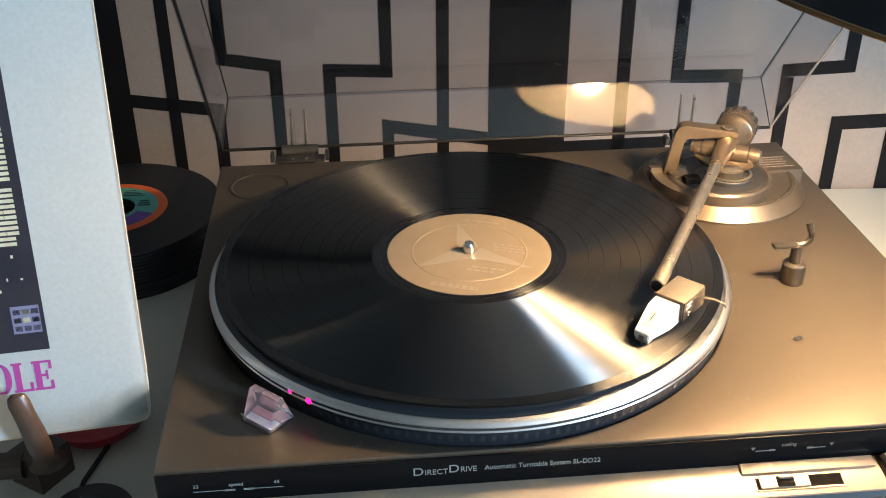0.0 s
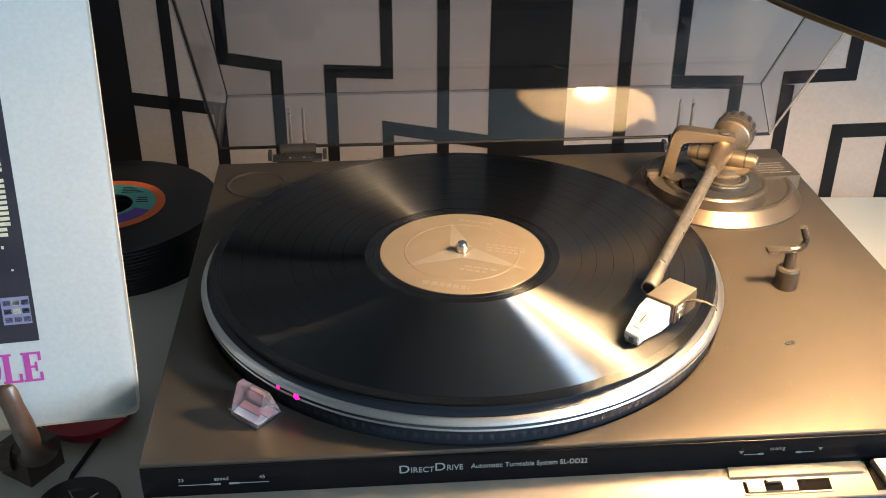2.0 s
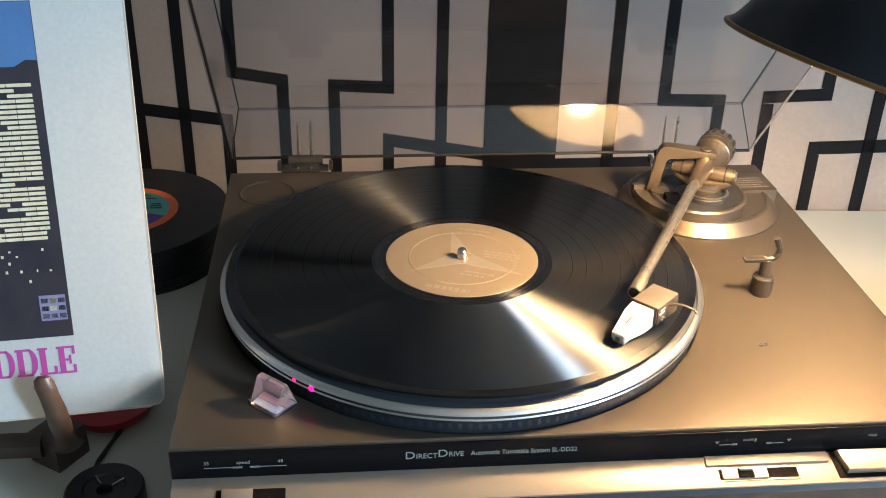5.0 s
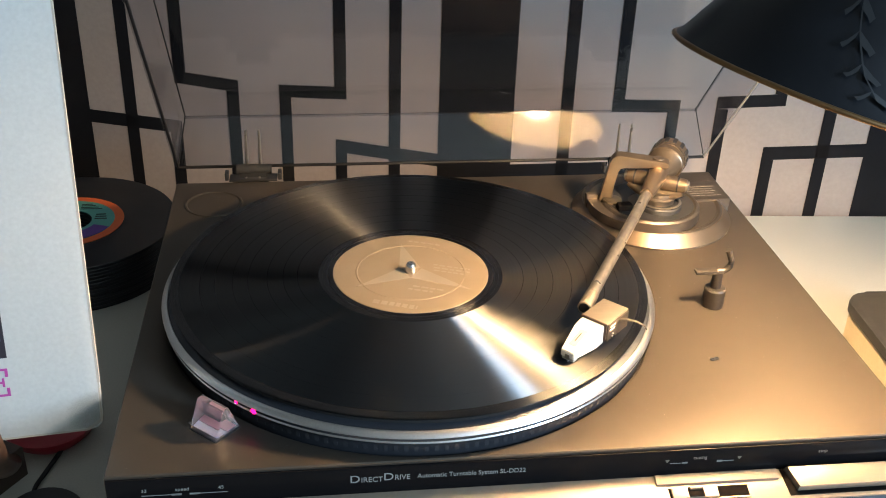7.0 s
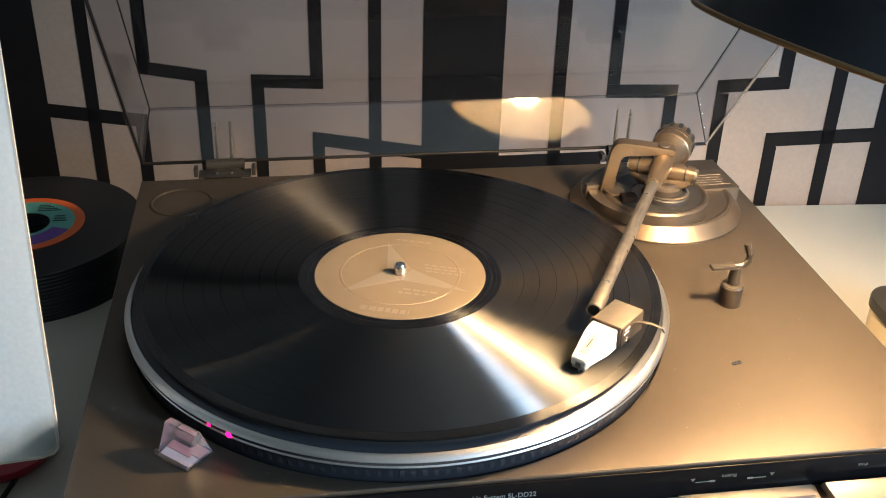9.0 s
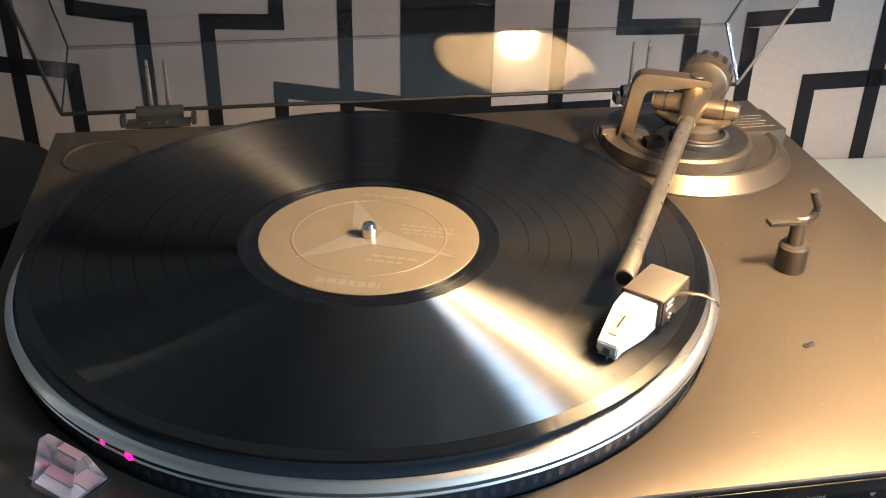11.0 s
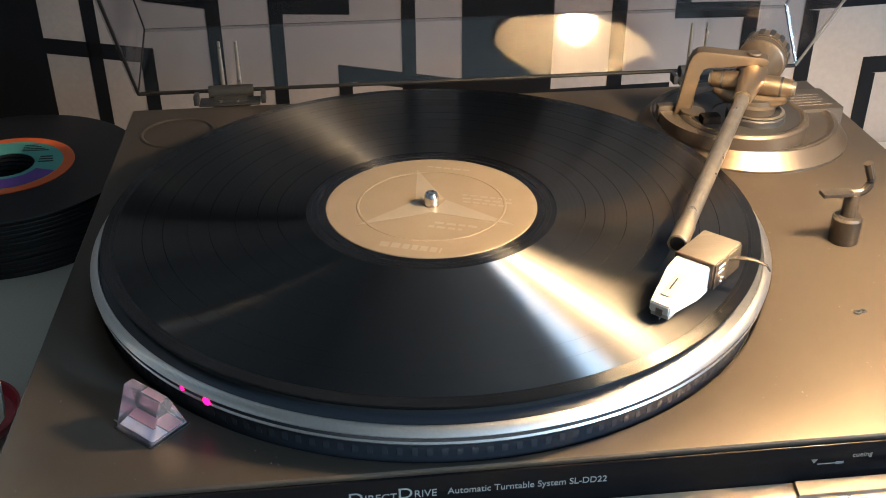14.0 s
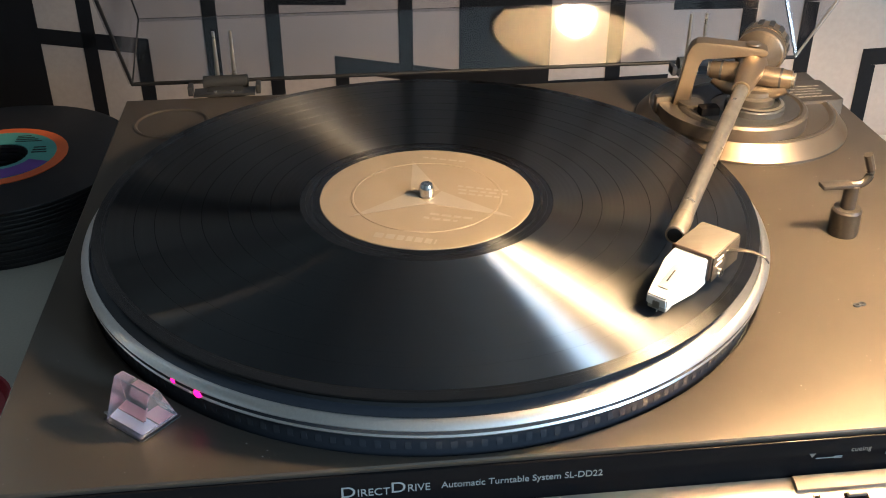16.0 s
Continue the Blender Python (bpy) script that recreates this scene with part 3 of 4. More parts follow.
# platter
plat = part("platter", lathe([(0, -0.006), (0.1500, -0.006), (0.1530, -0.004), (0.1536, 0.0), (0.1540, 0.0070), (0.1552, 0.0090), (0.1552, 0.0105), (0.1540, 0.0112), (0.1526, 0.0138), (0.1500, 0.0150), (0.1480, 0.0160), (0, 0.0160)], segs=160), M["platter"], deck, "dark platter with a bright aluminium rim")
part("platter_rim", lathe([(0.1535, 0.0114), (0.1563, 0.0114), (0.1567, 0.0120), (0.1563, 0.0127), (0.1549, 0.0139), (0.1536, 0.0146), (0.1530, 0.0147), (0.1526, 0.0138)], segs=160, close=False), M["rim"], plat, "polished aluminium rim")
part("rim_groove", lathe([(0.1545, 0.0098), (0.1561, 0.0098), (0.1561, 0.0113), (0.1545, 0.0113)], segs=160, close=False), M["platter"], plat)
part("platter_bead", lathe([(0.1540, 0.0074), (0.1557, 0.0078), (0.1561, 0.0085), (0.1557, 0.0093), (0.1540, 0.0095)], segs=160, close=False), M["rim"], plat)
# strobe dots round the platter's edge
me = None
for i in range(180):
    a = 2 * math.pi * i / 180
    if me is None:
        b0 = box((0.1536, 0, 0.0040), (0.0005, 0.0022, 0.0050), 0.0)
        me = to_mesh("strobe_dot", b0, M["strobe"], 0)
    o = new("strobe_dot", me)
    o.parent = plat
    o.rotation_euler = (0, 0, a)
part("platter_mat", lathe([(0, 0.0157), (0.1485, 0.0157), (0.1490, 0.0178), (0.1470, 0.0186), (0, 0.0186)], segs=128), M["rubber"], deck)
part("spindle", lathe([(0, 0.018), (0.0036, 0.018), (0.0036, 0.0252), (0.0034, 0.0264), (0.0026, 0.0277), (0.0013, 0.0284), (0, 0.0286)], segs=40), M["chrome"], deck, "chrome centre spindle")

# strobe prism in its pocket, and glowing patches for the pilot's reflections on the platter
PRX = Matrix.Translation((-0.1165, -0.1235, 0)) @ Matrix.Rotation(radians(-42), 4, "Z")
pocket = part("prism_pocket", slab(round_rect(0.0215, 0.0185, 0.001, 4, -0.0006, 0.0003), 0.0004, PRX), M["black"], deck, smooth=0)
part("pocket_chip", box((-0.0122, -0.0060, 0.0005), (0.0030, 0.0012, 0.0010), 0.0002, PRX), M["chrome"], pocket)
# matt pink and blue plates inside the prism paint the reflections seen in it
for v0, v1, mt in ((-0.0070, -0.0003, "bluereflect"), (0.0003, 0.0070, "pinkreflect")):
    part("prism_reflection", slab([(-0.0086, v0), (0.0086, v0), (0.0086, v1), (-0.0086, v1)], 0.0002, PRX @ Matrix.Translation((0, 0, 0.0018))), M[mt], deck, smooth=0)
pts = [(-0.0086, 0.0), (0.0086, 0.0), (0.0020, 0.0160), (-0.0020, 0.0160)]
bm = slab([(x, z) for x, z in pts], 0.0196, frame_of((0, 0, 0), (0, 1, 0), (0, 0, 1)) @ Matrix.Translation((0, 0, -0.0098)))
bmesh.ops.bevel(bm, geom=bm.edges[:], offset=0.0004, segments=1, affect="EDGES")
bm.transform(PRX @ Matrix.Translation((0, 0, 0.0008)))
part("strobe_prism", bm, M["prism"], deck, "clear pinkish plastic strobe prism", smooth=0)
for ang_p, r, z in ((232.2, 0.0019, 0.0098), (227.6, 0.0013, 0.0104)):
    out = Vector((math.cos(radians(ang_p)), math.sin(radians(ang_p)), 0))
    patch_m = frame_of(out * 0.1559 + Vector((0, 0, z)), Vector((-out.y, out.x, 0)), (0, 0, 1))
    part("pilot_reflection", lathe([(0, 0), (r, 0), (r * 0.92, r * 0.25), (r * 0.5, r * 0.45), (0, r * 0.5)], segs=20, m=patch_m), M["pilot"], deck, "glowing patch for the pilot light's magenta reflection on the rim")

# arm rest post
RX, RY = 0.1983, -0.0200
rest = part("arm_rest", lathe([(0, 0), (0.0068, 0), (0.0070, 0.0015), (0.0070, 0.0125), (0.0062, 0.0138), (0.0036, 0.0140), (0.0034, 0.0255), (0, 0.0255)], (RX, RY, 0), 40), M["darkbronze"], deck, "dark bronze arm rest post")
bm = box((RX - 0.0085, RY - 0.001, 0.0265), (0.0150, 0.0060, 0.0022), 0.0006)
part("rest_tongue", bm, M["darkbronze"], rest)
hook = [(RX - 0.002, RY, 0.0258)] + [(RX + 0.0015 + 0.0062 * math.sin(a), RY, 0.0318 - 0.0062 * math.cos(a)) for a in [radians(k) for k in range(0, 121, 15)]] + [(RX + 0.0045, RY, 0.0410)]
part("rest_hook", sweep(hook, 0.0021, 10), M["darkbronze"], rest)

# tonearm base
BX, BY = 0.1966, 0.1145
base = part("arm_base", lathe([(0, 0.0), (0.0603, 0.0), (0.0603, 0.0014), (0.0530, 0.0098), (0.0515, 0.0104), (0.0500, 0.0100), (0.0490, 0.0092), (0, 0.0092)], (BX, BY, 0), 128), M["deck"], deck, "round bronze tonearm base")
part("base_bevel", lathe([(0.0600, 0.0020), (0.0606, 0.0016), (0.0536, 0.0098), (0.0526, 0.0098)], (BX, BY, 0), 128, close=False), M["gold"], base)
PVX, PVY = 0.1900, 0.0950
part("collar", lathe([(0, 0.0092), (0.0365, 0.0092), (0.0365, 0.0170), (0.0352, 0.0184), (0.0335, 0.0186), (0.0320, 0.0176), (0, 0.0176)], (PVX, PVY + 0.004, 0), 96), M["deck"], base)
part("collar_recess", lathe([(0.0170, 0.0176), (0.0318, 0.0176), (0.0318, 0.0180), (0.0170, 0.0180)], (PVX, PVY + 0.004, 0), 64, close=False), M["black"], base)
part("cue_block", box((0.1665, 0.0880, 0.0195), (0.011, 0.008, 0.006), 0.0015, None), M["recess"], base)
part("bias_dial", lathe([(0, 0.0175), (0.0165, 0.0175), (0.0165, 0.0212), (0.0158, 0.0220), (0.0135, 0.0222), (0, 0.0222)], (PVX + 0.004, PVY - 0.004, 0), 64), M["black"], base, "black dial with a pale ring")
part("dial_ring", lathe([(0.0148, 0.0222), (0.0158, 0.0228), (0.0140, 0.0232), (0.0134, 0.0222)], (PVX + 0.004, PVY - 0.004, 0), 64, close=False), M["silver"], base)
part("pivot_housing", lathe([(0, 0.0222), (0.0120, 0.0222), (0.0124, 0.0262), (0.0105, 0.0275), (0.0102, 0.0300), (0, 0.0300)], (PVX + 0.003, PVY - 0.002, 0), 48), M["deck"], base)
part("cue_knob", lathe([(0, 0.0176), (0.0072, 0.0176), (0.0070, 0.0196), (0.0050, 0.0200), (0, 0.0200)], (0.1610, 0.1020, 0), 32), M["deck"], base)
part("cue_ledge", slab([(PVX + 0.046 * math.cos(radians(k)), PVY + 0.010 + 0.046 * math.sin(radians(k))) for k in range(165, 236, 7)] + [(PVX + 0.034 * math.cos(radians(k)), PVY + 0.010 + 0.034 * math.sin(radians(k))) for k in range(235, 164, -7)], 0.0075, Matrix.Translation((0, 0, 0.0092)), 0.001), M["deck"], base)
part("cue_lever", box((0.1490, 0.1120, 0.0150), (0.012, 0.006, 0.010), 0.0015), M["deck"], base)
# yoke: an upturned L from the base over the pivot
YD = Vector((0.034, -0.011, 0)).normalized()
yoke_m = frame_of((0.1570, 0.1085, 0.0160), YD, (0, 0, 1)) @ Matrix.Translation((0, 0, -0.0050))
yo = [(-0.0045, 0.0), (0.0055, 0.0), (0.0062, 0.0255), (0.0080, 0.0292), (0.0112, 0.0306), (0.0405, 0.0312), (0.0430, 0.0322), (0.0440, 0.0340), (0.0432, 0.0358), (0.0405, 0.0368), (0.0085, 0.0384), (0.0050, 0.0378), (0.0024, 0.0356), (0.0004, 0.0310)]
yoke = part("yoke", slab(yo, 0.0095, yoke_m, 0.0016), M["gold"], base)
part("pivot_screw", lathe([(0, 0.0), (0.0040, 0.0), (0.0038, 0.0010), (0, 0.0013)], (0.1905, 0.0965, 0.0538), 24), M["gold"], yoke)

# tonearm
ARM = Vector((-0.502, -0.865, 0)).normalized()
PIV = Vector((0.1905, 0.0940, 0.0415))
END = Vector((0.1022, -0.0605, 0.0345))
arm = part("tonearm_tube", sweep([PIV + ARM * 0.030 + Vector((0, 0, -0.001)), END], 0.0037, 24), M["silver"], deck, "worn aluminium tonearm tube")
part("arm_boss", sweep([PIV - ARM * 0.006, PIV + ARM * 0.012, PIV + ARM * 0.034 + Vector((0, 0, -0.001))], [0.0075, 0.0066, 0.0048], 24), M["gold"], arm)
ACR = Vector((0.865, -0.502, 0)).normalized()
part("gimbal_bar", sweep([PIV - ACR * 0.022 + Vector((0, 0, -0.004)), PIV - ACR * 0.012 + Vector((0, 0, -0.004)), PIV + ACR * 0.012 + Vector((0, 0, -0.004)), PIV + ACR * 0.022 + Vector((0, 0, -0.004))], [0.0050, 0.0058, 0.0058, 0.0050], 20), M["gold"], arm)
for k in (-1, 1):
    p = PIV + ACR * 0.0215 * k + Vector((0, 0, -0.004))
    part("gimbal_cap", sweep([p, p + ACR * 0.0022 * k], 0.0040, 20), M["silver"], arm)
    q = PIV + ACR * 0.0155 * k + Vector((0, 0, -0.004))
    part("gimbal_groove", sweep([q, q + ACR * 0.0012 * k], 0.0058, 20), M["black"], arm)
for k in (-1, 1):
    part("gimbal_bracket", sweep([PIV + Vector((0, 0, -0.0135)), PIV + ACR * 0.012 * k + Vector((0, 0, -0.0125)), PIV + ACR * 0.020 * k + Vector((0, 0, -0.0085))], [0.0052, 0.0048, 0.0036], 16), M["gold"], arm)
w0, w1, w2, w3, w4 = (PIV - ARM * k for k in (0.006, 0.016, 0.022, 0.030, 0.043))
part("counterweight_shaft", sweep([w0, w1, w2 + Vector((0, 0, 0.001))], [0.0075, 0.0100, 0.0128], 32), M["gold"], arm)
cw = part("counterweight", sweep([w2, w2 - ARM * 0.001, w3, w4, w4 - ARM * 0.001], [0.0130, 0.0138, 0.0138, 0.0138, 0.0128], 40), M["gold"], arm, "bronze counterweight with a notched dial")
part("weight_dial_ring", sweep([w3, w3 - ARM * 0.0012], 0.0142, 40), M["deck"], arm)
for k in range(14):
    a = 2 * math.pi * k / 14
    up = Vector((0, 0, 1))
    c = w4 - ARM * -0.004 + (ACR * math.cos(a) + up * math.sin(a)) * 0.0136
    mm = Matrix((ARM, ACR * math.sin(a) * -1 + up * math.cos(a), ACR * math.cos(a) + up * math.sin(a))).transposed().to_4x4()
    part("weight_notch", box((0, 0, 0), (0.0090, 0.0030, 0.0016), 0, Matrix.Translation(c) @ mm), M["black"], cw, smooth=0)

# headshell, cartridge and finger lift
HA = Vector((-0.72, -0.694, 0)).normalized()
HS = Vector((-HA.y, HA.x, 0)) * -1
if HS.x < 0:
    HS = -HS
HM = Matrix.Translation((0.0970, -0.0880, 0.0)) @ Matrix((HA, HS, Vector((0, 0, 1)))).transposed().to_4x4()
part("arm_collar", sweep([END - ARM * 0.004, END - ARM * 0.0036, END + ARM * 0.0125 + Vector((0, 0, -0.0004)), END + ARM * 0.0130 + Vector((0, 0, -0.0004))], [0.0038, 0.0042, 0.0042, 0.0038], 24), M["shell"], arm)
part("collar_bore", sweep([END + ARM * 0.0129, END + ARM * 0.0134], 0.0031, 20), M["darkbronze"], arm)
shell = part("headshell", box((-0.0118, 0.0010, 0.0320), (0.0236, 0.0170, 0.0105), 0.0006, HM), M["shell"], arm, "brushed metal headshell")
part("headshell_cheek", box((-0.0118, 0.0097, 0.0310), (0.0230, 0.0006, 0.0110), 0.0002, HM), M["deck"], shell)
bm = bmesh.new()
v = [bm.verts.new(p) for p in ((0.0, -0.0070, 0.0240), (0.0, 0.0080, 0.0240), (0.0, 0.0080, 0.0362), (0.0, -0.0070, 0.0362),
                               (0.0085, -0.0070, 0.0235), (0.0085, 0.0078, 0.0235), (0.0085, 0.0078, 0.0345), (0.0085, -0.0070, 0.0345),
                               (0.0270, -0.0035, 0.0243), (0.0270, 0.0052, 0.0243), (0.0270, 0.0052, 0.0285), (0.0270, -0.0035, 0.0285))]
for a in ((3, 2, 1, 0), (0, 1, 5, 4), (1, 2, 6, 5), (2, 3, 7, 6), (3, 0, 4, 7), (4, 5, 9, 8), (5, 6, 10, 9), (6, 7, 11, 10), (7, 4, 8, 11), (8, 9, 10, 11)):
    bm.faces.new([v[i] for i in a])
bmesh.ops.bevel(bm, geom=bm.edges[:], offset=0.0005, segments=2, affect="EDGES")
bm.transform(HM)
cart = part("cartridge", bm, M["cart"], arm, "cream-white cartridge with a dark tip")
part("stylus_guard", box((0.0240, 0.0009, 0.0234), (0.0048, 0.0080, 0.0020), 0.0006, HM), M["sleeve_edge"], cart)
part("guard_notch", box((0.0268, 0.0009, 0.0252), (0.0010, 0.0030, 0.0030), 0.0002, HM), M["shell"], cart)
part("shell_trim", box((0.0004, 0.0007, 0.0318), (0.0010, 0.0172, 0.0112), 0.0003, HM), M["brownwood"], shell, "copper-brown trim line")
part("stylus", sweep([HM @ Vector((0.0240, 0.0009, 0.0236)), HM @ Vector((0.0262, 0.0009, 0.0206))], [0.0006, 0.0002], 8), M["chrome"], cart)
tilt = math.atan2(0.0345 - 0.0285, 0.0185)
TOPM = HM @ Matrix.Translation((0.0085, 0.0005, 0.0347)) @ Matrix.Rotation(tilt, 4, "Y")
part("maker_plate", slab(round_rect(0.0130, 0.0044, 0.0003, 2, 0.0080, 0.0), 0.0002, TOPM), M["sleeve_edge"], cart, smooth=0)
bar(0.0045, -0.0004, 0.0110, 0.0002, TOPM @ Matrix.Translation((0, 0, 0.0003)), M["black"], cart)
part("shell_screw", sweep([HM @ Vector((-0.0050, 0.0100, 0.0285)), HM @ Vector((-0.0050, 0.0118, 0.0285))], 0.0019, 16), M["chrome"], shell)
for k in (0, 1):
    part("shell_mark", box((-0.0050 - 0.0006 * k, 0.0101, 0.0322 + 0.0022 * k), (0.0052, 0.0003, 0.0008), 0, HM), M["cart"], shell, smooth=0)
lift = [HM @ Vector(p) for p in ((-0.0130, 0.0092, 0.0342), (-0.0150, 0.0135, 0.0352), (-0.0172, 0.0185, 0.0350), (-0.0188, 0.0232, 0.0335), (-0.0192, 0.0248, 0.0312))]
part("finger_lift", sweep(lift, [0.0015, 0.0013, 0.0011, 0.0009, 0.0007], 10, flat=0.4), M["darkbronze"], shell)

# hinges and their wire pins
for hx in (-0.1090, 0.2020):
    hg = part("hinge", box((hx, 0.2010, -0.0040), (0.0225, 0.0160, 0.0120), 0.0015), M["rubber"], deck, "black plastic lid hinge")
    part("hinge_barrel", sweep([(hx - 0.0140, 0.2060, 0.0030), (hx + 0.0140, 0.2060, 0.0030)], 0.0044, 18), M["rubber"], hg)
    part("hinge_plate", box((hx, 0.1945, 0.0008), (0.0380, 0.0120, 0.0016), 0.0004), M["black"], hg)
    for k in (-0.0210, 0.0210):
        part("hinge_ear", box((hx + k, 0.1955, 0.0030), (0.0030, 0.0090, 0.0060), 0.0006), M["black"], hg)
    for k in (-0.0056, 0.0050):
        part("hinge_pin", sweep([(hx + k, 0.2140, 0.0020), (hx + k, 0.2150, 0.0335)], [0.0016, 0.0009], 10), M["silver"], hg)
        part("hinge_screw", lathe([(0, 0.0012), (0.0014, 0.0012), (0.0012, 0.0026), (0, 0.0028)], (hx + k, 0.1920, 0), 14), M["chrome"], hg)

# lid: open box of smoked acrylic, raised and leaning over the deck
LX0, LX1 = -0.1735, 0.2835
LE = Vector((0, -0.637, 0.771)).normalized()
LN = Vector((0, 0.771, 0.637)).normalized()
L0 = Vector((0, 0.2366, -0.0077))
LLEN, LH, SLANT = 0.352, 0.0377, 0.0196
def lid_pt(x, along, deep):
    return Vector((x, 0, 0)) + L0 + LE * along + LN * deep
TH = 0.0025
inx = 0.0075
C = {}
for sx, (xr, xt) in enumerate(((LX0, LX0 + inx), (LX1, LX1 - inx))):
    C[sx] = (lid_pt(xr, 0, 0), lid_pt(xr, LLEN, 0), lid_pt(xt, LLEN - 0.012, LH), lid_pt(xt, SLANT, LH))
def panel_between(pts, mat, name, thick=TH):
    bm = bmesh.new()
    p = [Vector(q) for q in pts]
    nrm = (p[1] - p[0]).cross(p[2] - p[0]).normalized()
    a = [bm.verts.new(q) for q in p]
    b = [bm.verts.new(q + nrm * thick) for q in p]
    k = len(p)
    bm.faces.new(a[::-1])
    bm.faces.new(b)
    for i in range(k):
        bm.faces.new((a[i], a[(i + 1) % k], b[(i + 1) % k], b[i]))
    return part(name, bm, mat, lid, smooth=0)
lid = part("lid", box(lid_pt((LX0 + LX1) / 2, LLEN * 0.5, LH + 0.0015), (0.0001, 0.0001, 0.0001)), M["lid"], deck, "clear smoked acrylic dust cover, raised", smooth=0)
L, R = C[0], C[1]
panel_between([L[3], R[3], R[2], L[2]], M["lid"], "lid_top")
panel_between([R[0], L[0], L[3], R[3]], M["lid"], "lid_back")
panel_between([L[0], L[1], L[2], L[3]], M["lid"], "lid_side")
panel_between([R[1], R[0], R[3], R[2]], M["lid"], "lid_side")
panel_between([L[1], R[1], R[2], L[2]], M["lid"], "lid_front")
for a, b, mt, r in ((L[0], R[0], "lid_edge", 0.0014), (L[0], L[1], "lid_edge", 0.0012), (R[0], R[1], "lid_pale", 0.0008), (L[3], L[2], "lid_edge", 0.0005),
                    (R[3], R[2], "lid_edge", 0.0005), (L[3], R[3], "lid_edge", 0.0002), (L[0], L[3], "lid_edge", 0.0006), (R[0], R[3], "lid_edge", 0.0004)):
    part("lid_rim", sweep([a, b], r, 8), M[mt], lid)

# a small dark insect on the top plate, built as two still loops
for k in (0, 1):
    loop = [(0.1765 + 0.0026 * k + 0.0014 * math.cos(a), -0.0815 + 0.0008 * k + 0.0010 * math.sin(a), 0.0004) for a in [2 * math.pi * j / 12 for j in range(13)]]
    part("insect", sweep(loop, 0.0005, 6), M["black"], deck)

# dust on the top plate
rngd = random.Random(11)
bm = bmesh.new()
n_d = 0
while n_d < 190:
    x, y = rngd.uniform(DX0 + 0.01, DX1 - 0.01), rngd.uniform(DY0 + 0.005, DY1 - 0.01)
    if math.hypot(x, y) < 0.160 or math.hypot(x - BX, y - BY) < 0.064:
        continue
    n_d += 1
    r = rngd.choice((0.00014, 0.00018, 0.00022, 0.0003))
    a0 = rngd.uniform(0, 3)
    v = [bm.verts.new((x + r * math.cos(a0 + k * 1.257) * rngd.uniform(0.6, 1.5), y + r * math.sin(a0 + k * 1.257) * rngd.uniform(0.6, 1.5), 0.00005)) for k in range(5)]
    t = bm.verts.new((x, y, 0.00022))
    for k in range(5):
        bm.faces.new((v[k], v[(k + 1) % 5], t))
tagged(part("dust_specks", bm, M["dust"], deck, smooth=0), kind="stuff")

# fine scratches on the lid
rngl = random.Random(3)
for k in range(16):
    xx, al = rngl.uniform(LX0 + 0.04, LX1 - 0.04), rngl.uniform(0.04, 0.20)
    p0 = lid_pt(xx, al, LH - 0.0004)
    p1 = lid_pt(xx + rngl.uniform(-0.008, 0.008), al + rngl.uniform(-0.006, 0.006), LH - 0.0004)
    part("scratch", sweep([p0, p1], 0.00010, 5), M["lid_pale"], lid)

# ---- the record on the platter ----
rcd = thing("record", (0, 0, 0.0186), "black vinyl long-playing record with a gold label", "record")
def ring(r0, r1, z0, z1, segs=128):
    return lathe([(r0, z0), (r1, z0), (r1, z1), (r0, z1)], segs=segs, close=False)
RZ = 0.0212
part("disc", lathe([(0.004, 0.0188), (0.1480, 0.0188), (0.1508, 0.0196), (0.1511, 0.0202), (0.1508, 0.0208), (0.1495, 0.0212), (0.1470, 0.0210), (0.004, 0.0210)], segs=160, close=False), M["land"], rcd)
edges = [0.0590, 0.0725, 0.0815, 0.0915, 0.1035, 0.1130, 0.1240, 0.1330, 0.1455]
for a, b in zip(edges, edges[1:]):
    part("groove_band", ring(a + 0.00014, b - 0.00014, 0.0205, RZ, 160), M["vinyl"], rcd)
part("run_out", ring(0.0525, 0.0570, 0.0205, 0.02105), M["land"], rcd)
lab = part("label", lathe([(0.0037, 0.0200), (0.0500, 0.0200), (0.0500, 0.0213), (0.0497, 0.0215), (0.0037, 0.0215)], segs=128, close=False), M["labelgold"], rcd, "gold paper label with pale star print")
part("label_ring", lathe([(0.0340, 0.0214), (0.0344, 0.0217), (0.0352, 0.0217), (0.0356, 0.0214)], segs=96, close=False), M["labelgold"], lab)
for a0, ln in ((205, 0.040), (325, 0.044), (95, 0.038)):
    a = radians(a0)
    d, s = Vector((math.cos(a), math.sin(a))), Vector((-math.sin(a), math.cos(a)))
    p = [d * 0.004 - s * 0.007, d * ln, d * 0.004 + s * 0.007]
    part("star_ray", slab([(q.x, q.y) for q in p], 0.0001, Matrix.Translation((0, 0, 0.02152))), M["labelpale"], lab, smooth=0)
LM = Matrix.Translation((0, 0, 0.02153)) @ Matrix.Rotation(radians(-20), 4, "Z")
for y, x0, x1, h_t in ((-0.0435, -0.013, 0.015, 0.0042), (0.0390, -0.012, 0.010, 0.0014), (0.012, 0.012, 0.036, 0.0016), (0.0085, 0.013, 0.038, 0.0016), (0.005, 0.014, 0.034, 0.0016), (-0.018, 0.006, 0.026, 0.0018), (-0.022, 0.004, 0.020, 0.0018)):
    k = x0
    while k < x1:
        w = random.uniform(0.002, 0.0045)
        bar(k, y, min(k + w, x1), y + h_t, LM, M["labelpale"], lab, depth=0.00003)
        k += w + 0.0012


